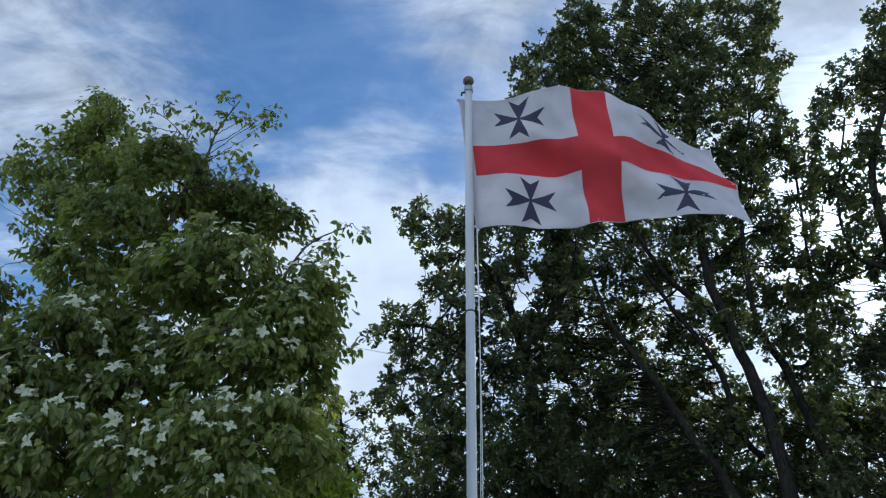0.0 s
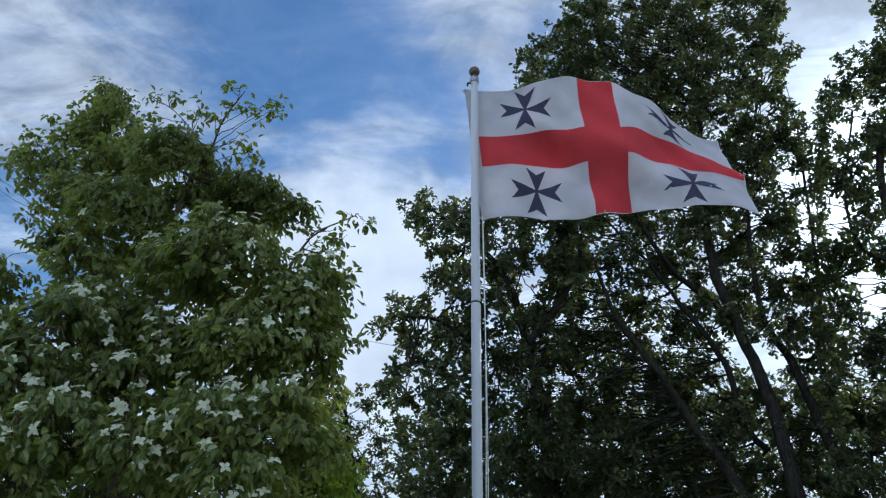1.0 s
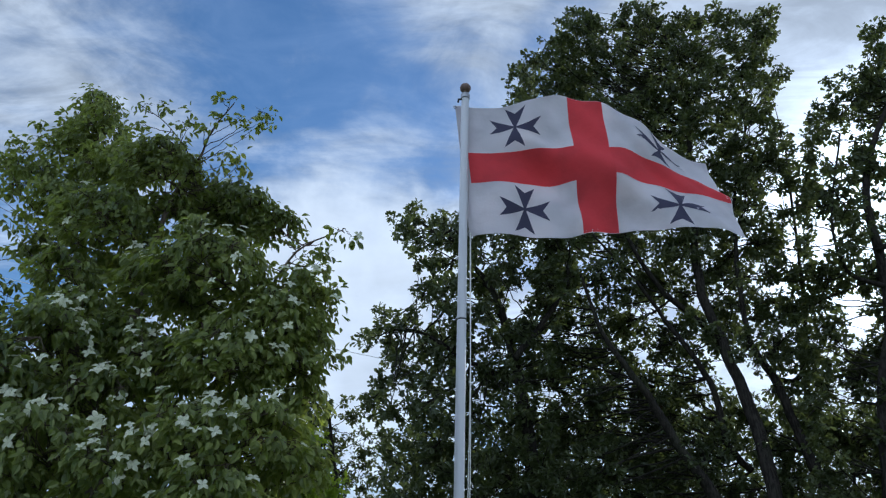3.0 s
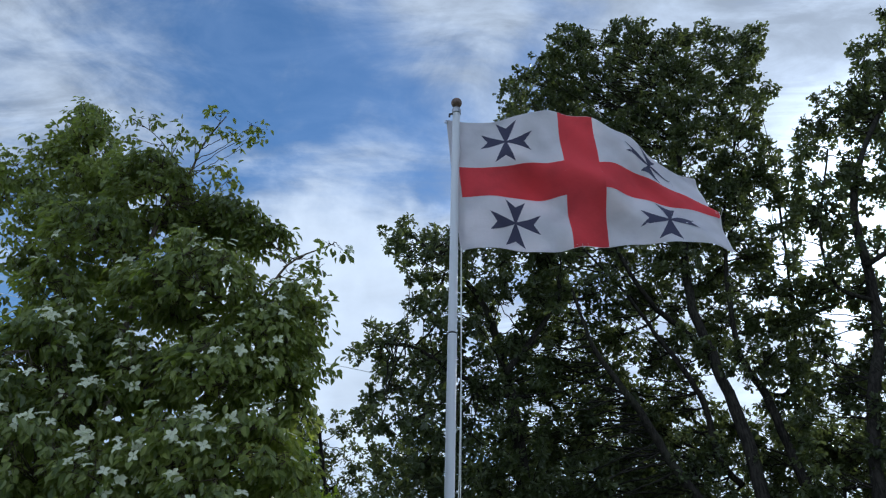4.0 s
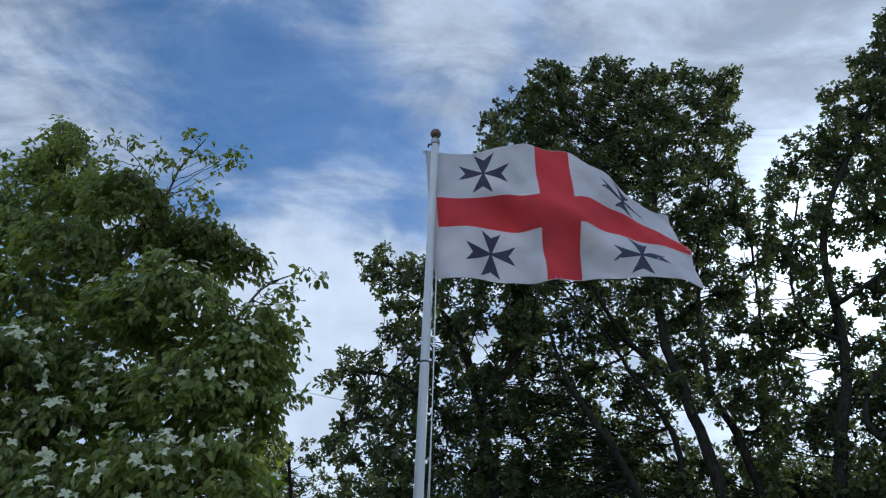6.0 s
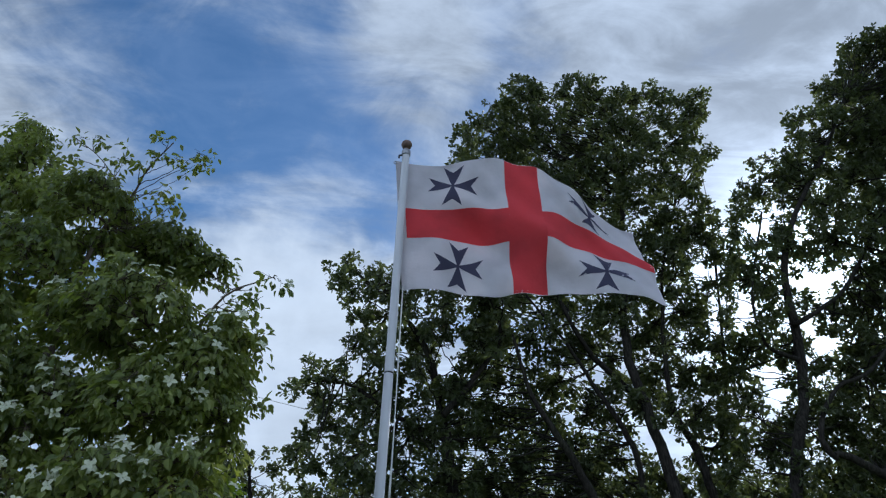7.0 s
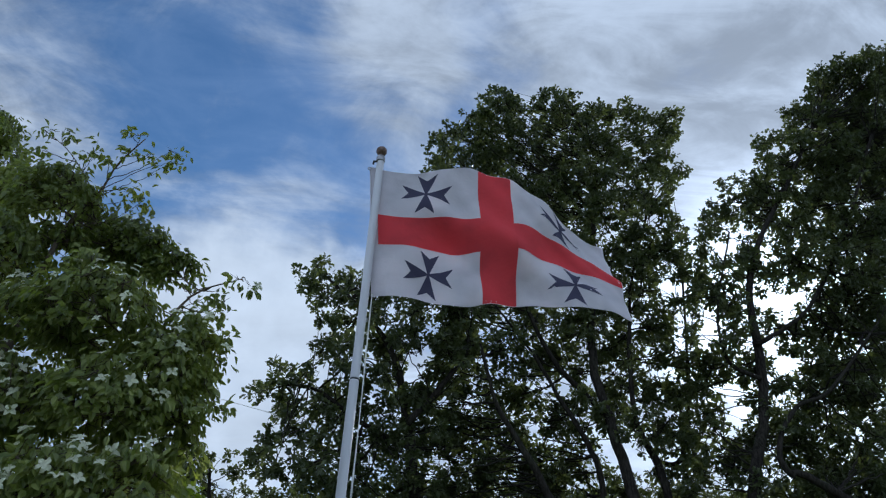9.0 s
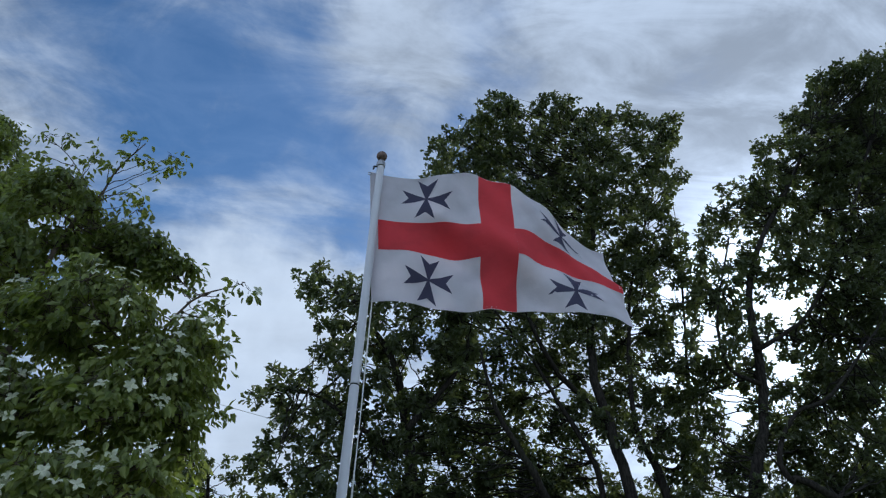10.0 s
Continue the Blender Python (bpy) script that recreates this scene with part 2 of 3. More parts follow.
def leaf_corners(base, way, up, length, shape, fold=0.25, curl=0.25):
    """Two half-blades per leaf, folded at the midrib and curling down to the tip."""
    side = unit(np.cross(way, up))
    up = np.cross(side, way)
    halves = []
    for s in (1, -1):
        rows = []
        for a, w in shape:
            drop = -curl * a * a + fold * w
            rows.append(base + length[:, None] * (way * a + side * (w * s) + up * drop))
        rows = rows if s > 0 else rows[::-1]
        halves.append(np.stack(rows, axis=1))
    return np.stack(halves, axis=1).reshape(-1, 3)


def foliage(clumps, line, rng, tufts_per, leaves_per, leaf_len, shape, reach, shell=0.3, droop=0.2, twig=0.012, curl=0.25, flat=0.8, sprays=9, spread=0.23, dome=0):
    """Twigs and leaves of a crown: every clump gets tufts of leaves at twig ends, joined to the nearest wood. The first `dome` clumps are
    boughs that carry their leaves like shingles on the upper and outer side."""
    leaves, twigs, tips = [], [], []
    wood = line[:, :3]
    for order, (cx, cy, cz, cr) in enumerate(clumps):
        roof = order < dome
        c = np.array([cx, cy, cz])
        gap = np.linalg.norm(wood[:, :2] - c[:2], axis=1)
        cost = np.linalg.norm(wood - c, axis=1) + 0.7 * np.abs(wood[:, 2] - c[2] + 0.6 * gap)
        near = wood[np.argmin(cost * rng.uniform(1.0, 1.6, len(cost)))]
        n = max(2, int(tufts_per * cr * cr * (0.32 if cr < 0.12 else 1.0)))
        knots = max(2, min(sprays, n // 3))
        u = unit(rng.standard_normal((knots, 3)))
        if roof:
            u[:, 2] = np.abs(u[:, 2]) * 1.1 - 0.45
            u = unit(u)
        hub = c + u * (cr * rng.uniform(shell, 0.97, (knots, 1))) * np.array([1.0, 1.0, flat])
        pick = rng.integers(0, knots, n)
        ends = hub[pick] + rng.standard_normal((n, 3)) * cr * spread * np.array([1.0, 1.0, 0.75])
        loose = rng.random(n) < 0.3
        drift = unit(rng.standard_normal((n, 3))) * cr * rng.random((n, 1)) ** 0.45 * 1.14
        ends = np.where(loose[:, None], c + drift, ends)
        if roof:
            v = unit(rng.standard_normal((n, 3)))
            v[:, 2] = np.where(v[:, 2] < -0.6, -v[:, 2], v[:, 2])
            lump = 1 + 0.13 * np.sin(v[:, :1] * 7 + cx * 9) * np.sin(v[:, 1:2] * 6 + cz * 7) + 0.10 * np.sin(v[:, 2:] * 11 + v[:, :1] * 5)
            ends = c + v * cr * lump * rng.uniform(0.70, 0.95, (n, 1)) * np.array([1.0, 1.0, 0.9])
        pick = np.argmin(np.linalg.norm(ends[:, None] - hub[None], axis=2), axis=1)
        u = unit(ends - c)
        # one bough runs to the middle of the clump and forks on the way
        way_off = np.linalg.norm(c - near)
        lean = rng.standard_normal(3) * min(0.10 * way_off, 0.08) + np.array([0, 0, -min(0.05 * way_off, 0.15)])
        thick = twig * (0.45 if cr < 0.12 else 0.7 + 0.7 * min(cr, 1.4))
        middle = (near + c) / 2 + lean + rng.standard_normal(3) * min(0.06 * way_off, 0.12)
        step = np.linspace(0, 1, 7)[:, None]
        run = near * (1 - step) ** 2 + 2 * middle * step * (1 - step) + c * step ** 2
        girth = thick * (1.4 - 0.9 * step)
        twigs.append(twig_quads(run[:-1], run[1:], girth[:-1], girth[1:], rng.standard_normal((6, 3)) * min(0.012 * way_off, 0.02)))
        along = 1 - rng.uniform(0.0, 1.0, (knots, 1)) * min(0.65, 1.2 * cr / max(way_off, 0.01))
        curve = near * (1 - along) ** 2 + 2 * middle * along * (1 - along) + c * along ** 2
        fork = np.full((knots, 1), thick * 0.7)
        twigs.append(twig_quads(curve, hub, fork, fork * 0.4, rng.standard_normal((knots, 3)) * 0.14 * cr))
        slim = np.full((n, 1), twig * 0.45)
        twigs.append(twig_quads(hub[pick], ends, slim, slim * 0.4, rng.standard_normal((n, 3)) * 0.06 * cr))
        k = rng.integers(int(leaves_per * 0.6), int(leaves_per * 1.4) + 1, n)
        who = np.repeat(np.arange(n), k)
        out = unit(ends - hub[pick])[who]
        way = unit(out * 0.4 + rng.standard_normal((len(who), 3)) * 0.75 + np.array([0, 0, -droop]))
        up = unit(np.array([0, 0, 1.0]) + 0.55 * rng.standard_normal((len(who), 3)) + 0.2 * out)
        if roof:
            skin = unit(ends - c)[who]
            fall = np.stack([skin[:, 0], skin[:, 1], np.full(len(who), -0.75)], axis=1)
            way = unit(unit(fall) + rng.standard_normal((len(who), 3)) * 0.42)
            up = unit(skin + np.array([0, 0, 0.45]) + 0.34 * rng.standard_normal((len(who), 3)))
        base = ends[who] + rng.standard_normal((len(who), 3)) * reach * np.array([1, 1, 0.6]) + way * 0.02
        size = leaf_len * rng.uniform(0.65, 1.2, len(who))
        leaves.append(leaf_corners(base, way, up, size, shape, 0.25, curl))
        tips.append(np.concatenate([ends, u], axis=1))
    return np.concatenate(leaves), np.concatenate(twigs), np.concatenate(tips)


def crown_clumps(outline, gaps, middle, near, far, small, large, seed, close=0.62, tries=5000):
    """Leaf clumps (x, y, z, radius) that fill a crown: its outline (x, z) at the depth `middle`, between near and far, gaps (x, z, radius) left open."""
    rng = np.random.default_rng(seed)
    edge = np.array(outline)
    a, b = edge, np.roll(edge, -1, axis=0)
    p = rng.uniform(edge.min(axis=0), edge.max(axis=0), (tries, 2))
    size = np.linspace(large, small, tries)
    px, pz = p[:, :1], p[:, 1:]
    rise = np.where(np.abs(b[:, 1] - a[:, 1]) < 1e-6, 1e-6, b[:, 1] - a[:, 1])
    cross = ((a[:, 1] > pz) != (b[:, 1] > pz)) & (px < (b[:, 0] - a[:, 0]) * (pz - a[:, 1]) / rise + a[:, 0])
    run = b - a
    s = np.clip(((p[:, None] - a) * run).sum(axis=2) / np.maximum((run * run).sum(axis=1), 1e-9), 0, 1)
    rim = np.linalg.norm(a + s[..., None] * run - p[:, None], axis=2).min(axis=1)
    size = np.minimum(size, np.maximum(rim, small * 0.6))
    fits = (cross.sum(axis=1) % 2 == 1) & (rim > size * 0.8)
    for gx, gz, gr in gaps:
        fits &= np.hypot(p[:, 0] - gx, p[:, 1] - gz) > size * 0.8 + gr * 0.6
    kept = np.zeros((0, 3))
    for (x, z), r in zip(p[fits], size[fits]):
        if not len(kept) or (np.hypot(kept[:, 0] - x, kept[:, 1] - z) > close * (kept[:, 2] + r)).all():
            kept = np.vstack([kept, (x, z, r)])
    # clumps scale out from the eye with depth, to fit the camera's view
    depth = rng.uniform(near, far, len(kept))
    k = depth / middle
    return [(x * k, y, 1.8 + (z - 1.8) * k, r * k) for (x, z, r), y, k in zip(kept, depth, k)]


def to_ground(trunk):
    """Adds the foot of a stem, flaring into the soil."""
    t = np.asarray(trunk, float)
    d = (t[1, :3] - t[0, :3]) / max(t[1, 2] - t[0, 2], 0.2)
    foot, rows = t[0], []
    for k, flare in ((1.04, 1.9), (0.93, 1.35), (0.55, 1.12)):
        drop = foot[2] * k
        rows.append((foot[0] - d[0] * drop * 0.55, foot[1] - d[1] * drop * 0.55, foot[2] - drop, foot[3] * flare))
    return np.vstack([rows, t])


def tree(name, label, category, stems, limbs, crowns, bark, leaf, seed, group="", **how):
    """A tree standing at its first stem's foot: stems and limbs of bark, twigs, crown."""
    rng = np.random.default_rng(seed)
    grown = [to_ground(s) for s in stems]
    base = Vector((grown[0][1][0], grown[0][1][1], 0.0))
    root = new(name)
    root.location = base
    tagged(root, label, category, group)
    shift = np.array([base.x, base.y, 0.0, 0.0])
    lines = []
    for kind, rows in [("trunk", s) for s in grown] + [("limb", l) for l in limbs]:
        line = bend(rows) - shift
        line[:, :3] += rng.standard_normal((len(line), 3)) * 0.12 * line[:, 3:4]
        v, f = tube(line, 10 if kind == "trunk" else 8, 0.05, rng)
        mesh_object(kind, v, f, bark, root, smooth=True)
        lines.append(line)
    wood = np.concatenate(lines)
    local = [(x - base.x, y - base.y, z, r) for x, y, z, r in crowns]
    leaves, twigs, tips = foliage(local, wood, rng, shape=how.pop("shape"), **how)
    bulk("branchwork", twigs, 4, bark, root)
    return root, leaves, tips, rng


# ---- ground ----
def build_ground():
    bm = bmesh.new()
    bmesh.ops.create_grid(bm, x_segments=80, y_segments=80, size=1500.0)
    for v in bm.verts:
        far = min(1.0, max(0.0, (v.co.length - 60) / 400))
        v.co.z = far * 3.0 * noise.noise(v.co * 0.004)
    me = bpy.data.meshes.new("ground")
    bm.to_mesh(me)
    bm.free()
    me.materials.append(lawn_material())
    tagged(new("ground", me), "mown green lawn reaching to the horizon", "lawn", kind="structure")


build_ground()

# ---- oaks ----
OAK = dict(
    tufts_per=124, leaves_per=12.5, leaf_len=0.122, shape=OAK_SHAPE, reach=0.035, shell=0.25, droop=0.05, twig=0.013, flat=0.95, sprays=14, spread=0.20)

OAK_A_TRUNK = [(5.61, 13.20, 3.91, 0.130), (5.50, 13.40, 5.74, 0.114), (5.24, 13.60, 7.15, 0.100), (5.06, 13.80, 8.48, 0.091), (5.27, 14.00, 10.66, 0.073), (5.48, 14.20, 12.85, 0.061), (5.51, 14.40, 14.79, 0.047), (5.40, 14.60, 16.35, 0.029)]
OAK_A_STEM = [(4.73, 13.40, 3.93, 0.108), (4.07, 13.24, 4.98, 0.085), (3.64, 13.08, 5.76, 0.073), (3.26, 12.92, 6.24, 0.060), (2.79, 12.76, 6.95, 0.041), (2.45, 12.60, 8.03, 0.028)]
OAK_A_SIDE = [(6.78, 13.70, 3.99, 0.11), (6.50, 13.77, 5.22, 0.09), (6.27, 13.86, 6.43, 0.08), (5.96, 13.93, 7.22, 0.06), (5.97, 14.00, 8.70, 0.05), (6.23, 14.08, 10.70, 0.03), (6.95, 14.16, 13.13, 0.03)]
OAK_A_LIMBS = (
    [(5.42, 14.10, 7.35, 0.067), (4.60, 13.82, 7.98, 0.060), (4.17, 13.55, 8.24, 0.052), (3.56, 13.28, 9.27, 0.038), (3.00, 13.00, 11.20, 0.024)],
    [(5.57, 14.00, 4.75, 0.068), (5.14, 13.83, 5.21, 0.061), (5.02, 13.67, 5.98, 0.062), (4.74, 13.50, 6.57, 0.056), (4.13, 13.33, 7.46, 0.043), (3.54, 13.17, 8.31, 0.029), (2.81, 13.00, 9.12, 0.022)],
    [(6.85, 15.20, 6.88, 0.062), (7.40, 15.20, 7.01, 0.054), (7.75, 15.20, 8.30, 0.048), (7.93, 15.20, 10.00, 0.034), (8.17, 15.20, 12.71, 0.027)],
)
OAK_A_OUTLINE = [(1.15, 14.11), (1.91, 14.88), (2.37, 15.59), (2.85, 16.50), (3.64, 16.10), (4.20, 16.57), (4.73, 16.67), (5.27, 16.20), (6.00, 16.16), (6.61, 16.75), (6.92, 16.18), (7.50, 16.28), (8.28, 16.71), (7.97, 15.37), (7.58, 14.51), (8.27, 14.29), (7.66, 13.66), (7.26, 13.16), (7.72, 12.74), (7.69, 11.92), (7.89, 11.30), (7.75, 10.47), (7.57, 9.06), (7.35, 7.52), (7.27, 6.13), (6.99, 3.56), (1.16, 3.41), (1.42, 7.37), (1.82, 9.46), (2.87, 10.64), (3.16, 11.10), (2.53, 11.48), (1.73, 11.69), (1.33, 12.81)]
OAK_A_GAPS = [(4.23, 8.06, 0.16), (4.57, 7.79, 0.16), (3.77, 7.00, 0.16), (5.28, 6.58, 0.22), (5.79, 6.37, 0.29), (5.60, 6.88, 0.13), (6.10, 6.26, 0.15), (7.57, 9.94, 0.27), (4.82, 7.27, 0.14), (1.89, 6.15, 0.13), (2.36, 6.13, 0.15), (6.37, 15.43, 0.23), (3.73, 15.27, 0.09), (3.15, 13.06, 0.11), (7.06, 10.16, 0.12), (7.02, 9.31, 0.12), (1.43, 8.11, 0.26), (7.37, 13.16, 0.14), (4.58, 10.10, 0.10), (3.39, 9.22, 0.10), (2.58, 7.64, 0.09), (5.16, 8.47, 0.09)]
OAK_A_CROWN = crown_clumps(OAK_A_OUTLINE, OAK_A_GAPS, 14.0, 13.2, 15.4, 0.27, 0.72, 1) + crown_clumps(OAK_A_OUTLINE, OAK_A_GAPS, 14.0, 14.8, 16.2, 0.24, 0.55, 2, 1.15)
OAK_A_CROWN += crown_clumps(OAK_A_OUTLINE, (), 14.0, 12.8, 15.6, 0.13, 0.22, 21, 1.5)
OAK_A_THICK = [(1.62, 8.21), (2.81, 7.90), (3.90, 7.27), (4.98, 7.04), (5.47, 6.19), (5.16, 4.06), (1.25, 3.95), (1.28, 6.45)]
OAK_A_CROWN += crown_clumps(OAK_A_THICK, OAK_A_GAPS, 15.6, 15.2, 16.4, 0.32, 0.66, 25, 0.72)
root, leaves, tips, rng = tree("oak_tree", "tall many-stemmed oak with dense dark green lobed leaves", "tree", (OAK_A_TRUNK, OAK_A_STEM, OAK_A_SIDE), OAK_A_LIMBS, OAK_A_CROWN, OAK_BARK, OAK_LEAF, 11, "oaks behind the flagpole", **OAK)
bulk("crown", leaves, len(OAK_SHAPE), OAK_LEAF, root)

OAK_B_TRUNK = [(1.46, 14.00, 5.51, 0.119), (1.24, 13.85, 6.77, 0.095), (0.91, 13.70, 7.99, 0.068), (0.25, 13.55, 8.86, 0.046), (-0.40, 13.40, 9.37, 0.031)]
OAK_B_LIMBS = (
    [(1.19, 13.00, 6.47, 0.062), (1.90, 13.17, 7.50, 0.051), (2.34, 13.33, 8.35, 0.038), (1.98, 13.50, 9.44, 0.024)],
    [(1.22, 13.00, 6.05, 0.060), (0.37, 12.83, 6.33, 0.047), (-0.51, 12.67, 6.82, 0.033), (-1.20, 12.50, 6.79, 0.020)],
)
OAK_B_OUTLINE = [(-1.30, 9.36), (-1.08, 9.86), (-0.77, 9.75), (-0.45, 9.49), (0.06, 9.64), (0.66, 10.12), (1.07, 10.65), (1.43, 10.60), (2.11, 10.39), (2.58, 10.12), (2.62, 8.93), (2.19, 6.99), (1.86, 3.25), (-1.19, 3.17), (-1.25, 5.01), (-1.65, 5.47), (-1.54, 5.83), (-1.24, 6.24), (-1.40, 6.58), (-1.70, 6.66), (-1.90, 6.97), (-1.44, 7.05), (-1.59, 7.35), (-1.34, 7.54), (-0.94, 7.34), (-0.76, 7.61), (-0.97, 7.84), (-0.63, 8.07), (-0.82, 8.59), (-1.23, 8.99)]
OAK_B_GAPS = [(1.30, 7.66, 0.26), (1.78, 5.84, 0.16), (2.21, 5.82, 0.14), (0.91, 4.75, 0.08), (0.47, 8.37, 0.07), (0.81, 8.76, 0.09), (0.29, 6.28, 0.06), (-0.37, 7.15, 0.04), (-0.72, 8.59, 0.09), (1.65, 6.75, 0.06), (0.70, 6.95, 0.06)]
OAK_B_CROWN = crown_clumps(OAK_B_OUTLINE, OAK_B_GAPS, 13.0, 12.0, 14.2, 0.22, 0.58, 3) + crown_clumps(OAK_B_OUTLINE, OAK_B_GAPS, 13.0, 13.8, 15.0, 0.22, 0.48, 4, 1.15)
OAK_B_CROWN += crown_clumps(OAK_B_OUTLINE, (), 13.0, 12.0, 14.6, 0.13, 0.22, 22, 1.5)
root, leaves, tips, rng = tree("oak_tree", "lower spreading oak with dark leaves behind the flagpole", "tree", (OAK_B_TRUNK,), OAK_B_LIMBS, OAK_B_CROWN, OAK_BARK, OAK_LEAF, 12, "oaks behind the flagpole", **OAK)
bulk("crown", leaves, len(OAK_SHAPE), OAK_LEAF, root)

OAK_C_TRUNK = [(7.48, 12.60, 5.64, 0.110), (8.03, 12.67, 7.21, 0.095), (8.22, 12.73, 8.71, 0.088), (8.34, 12.80, 10.10, 0.073), (9.03, 12.87, 11.72, 0.056), (10.19, 12.93, 13.62, 0.045), (11.35, 13.00, 15.77, 0.033)]
OAK_C_SIDE = [(8.66, 12.00, 5.58, 0.070), (7.89, 12.00, 5.82, 0.049), (7.79, 12.00, 6.32, 0.049), (8.29, 12.00, 7.10, 0.040), (9.06, 12.00, 7.51, 0.035), (10.24, 12.00, 8.83, 0.025)]
OAK_C_LIMBS = (
    [(8.14, 12.60, 8.64, 0.056), (8.91, 12.70, 9.16, 0.045), (9.80, 12.80, 9.99, 0.040), (11.31, 12.90, 12.39, 0.037), (12.84, 13.00, 15.42, 0.033)],
    [(8.05, 12.60, 7.89, 0.048), (7.42, 12.53, 8.16, 0.036), (7.34, 12.47, 9.25, 0.025), (7.91, 12.40, 11.25, 0.020)],
)
OAK_C_OUTLINE = [(13.95, 19.13), (12.66, 18.22), (11.80, 17.77), (11.13, 16.20), (10.58, 16.51), (10.35, 15.10), (9.43, 14.93), (9.37, 13.64), (8.50, 13.37), (7.89, 12.61), (7.52, 11.81), (7.21, 10.90), (6.91, 9.58), (6.58, 8.04), (6.35, 6.44), (6.04, 3.36), (10.12, 3.47), (15.36, 18.85)]
OAK_C_GAPS = [(9.06, 10.38, 0.24), (9.04, 9.69, 0.42), (8.31, 9.61, 0.16), (7.53, 9.19, 0.16), (7.15, 8.92, 0.14), (8.95, 8.53, 0.16), (7.78, 7.89, 0.13), (9.74, 10.19, 0.16), (8.34, 8.82, 0.11), (8.61, 7.97, 0.09), (7.86, 7.36, 0.06), (8.05, 11.00, 0.10), (8.53, 11.46, 0.10), (9.34, 11.79, 0.10), (8.82, 7.39, 0.09)]
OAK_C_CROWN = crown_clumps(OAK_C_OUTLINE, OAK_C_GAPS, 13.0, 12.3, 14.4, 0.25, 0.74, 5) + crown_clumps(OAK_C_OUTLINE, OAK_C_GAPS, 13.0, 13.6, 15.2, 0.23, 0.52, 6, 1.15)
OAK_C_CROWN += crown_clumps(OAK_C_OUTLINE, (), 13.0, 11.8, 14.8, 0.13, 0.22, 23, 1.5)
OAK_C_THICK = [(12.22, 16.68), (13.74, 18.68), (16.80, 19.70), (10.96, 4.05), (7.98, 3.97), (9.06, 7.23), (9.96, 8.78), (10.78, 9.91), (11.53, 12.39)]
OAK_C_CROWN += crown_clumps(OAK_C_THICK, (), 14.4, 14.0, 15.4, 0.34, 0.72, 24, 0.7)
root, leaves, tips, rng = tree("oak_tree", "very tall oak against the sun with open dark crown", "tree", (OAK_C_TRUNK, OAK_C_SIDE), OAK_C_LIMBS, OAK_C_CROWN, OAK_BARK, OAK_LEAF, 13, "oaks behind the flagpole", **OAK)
bulk("crown", leaves, len(OAK_SHAPE), OAK_LEAF, root)

for stem, outline, seed, label in (
    ([(0.12, 18.00, 3.21, 0.064), (0.26, 18.00, 4.43, 0.053), (0.14, 18.00, 6.27, 0.028)], [(-1.87, 6.55), (-1.06, 6.81), (0.18, 6.91), (1.70, 6.81), (2.89, 7.12), (2.78, 3.51), (-1.73, 3.39)], 31, "low leafy oak closing the gaps under taller oaks"),
    ([(4.39, 18.50, 3.28, 0.064), (4.41, 18.50, 4.51, 0.053), (4.92, 18.50, 6.39, 0.028)], [(2.96, 7.26), (4.30, 7.15), (5.99, 7.06), (6.45, 6.86), (7.23, 6.92), (6.95, 3.70), (2.85, 3.59)], 32, "low leafy oak closing the gaps under taller oaks"),
    ([(9.22, 18.00, 3.27, 0.061), (9.28, 18.00, 4.46, 0.050), (9.61, 18.00, 6.27, 0.026)], [(7.04, 6.79), (7.62, 6.97), (8.62, 7.13), (10.06, 7.45), (12.05, 7.64), (14.29, 7.70), (13.42, 3.79), (6.76, 3.62)], 33, "low leafy oak closing the gaps under taller oaks"),
):
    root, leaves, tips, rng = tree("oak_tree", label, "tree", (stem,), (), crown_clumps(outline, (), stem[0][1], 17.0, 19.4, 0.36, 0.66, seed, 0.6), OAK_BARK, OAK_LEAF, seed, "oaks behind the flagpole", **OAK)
    bulk("crown", leaves, len(OAK_SHAPE), OAK_LEAF, root)

FAR_TRUNK = [(-2.83, 19.00, 4.80, 0.071), (-3.05, 19.00, 5.94, 0.058), (-3.29, 19.00, 7.12, 0.030)]
FAR_OUTLINE = [(-4.60, 7.30), (-3.86, 7.59), (-3.25, 7.46), (-2.70, 7.62), (-2.27, 6.77), (-1.97, 6.35), (-1.86, 4.22), (-4.65, 4.14), (-4.92, 6.70)]
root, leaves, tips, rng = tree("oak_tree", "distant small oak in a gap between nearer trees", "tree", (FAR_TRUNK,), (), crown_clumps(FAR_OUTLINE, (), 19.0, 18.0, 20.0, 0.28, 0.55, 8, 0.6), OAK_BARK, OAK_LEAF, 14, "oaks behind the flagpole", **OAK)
bulk("crown", leaves, len(OAK_SHAPE), OAK_LEAF, root)

# ---- flowering dogwood ----
DOG = dict(tufts_per=2250, leaves_per=7, leaf_len=0.051, shape=DOG_SHAPE, reach=0.026, shell=0.4, droop=0.5, twig=0.006, curl=0.4, flat=0.85, sprays=16, spread=0.2)
DOGWOOD_TRUNK = [(-1.68, 4.20, 2.11, 0.052), (-1.78, 4.20, 2.55, 0.050), (-1.82, 4.20, 2.90, 0.044), (-1.78, 4.20, 3.54, 0.030), (-1.77, 4.20, 4.06, 0.018), (-1.70, 4.20, 4.50, 0.012), (-1.60, 4.20, 4.73, 0.008), (-1.55, 4.20, 4.98, 0.006), (-1.43, 4.20, 5.23, 0.004)]
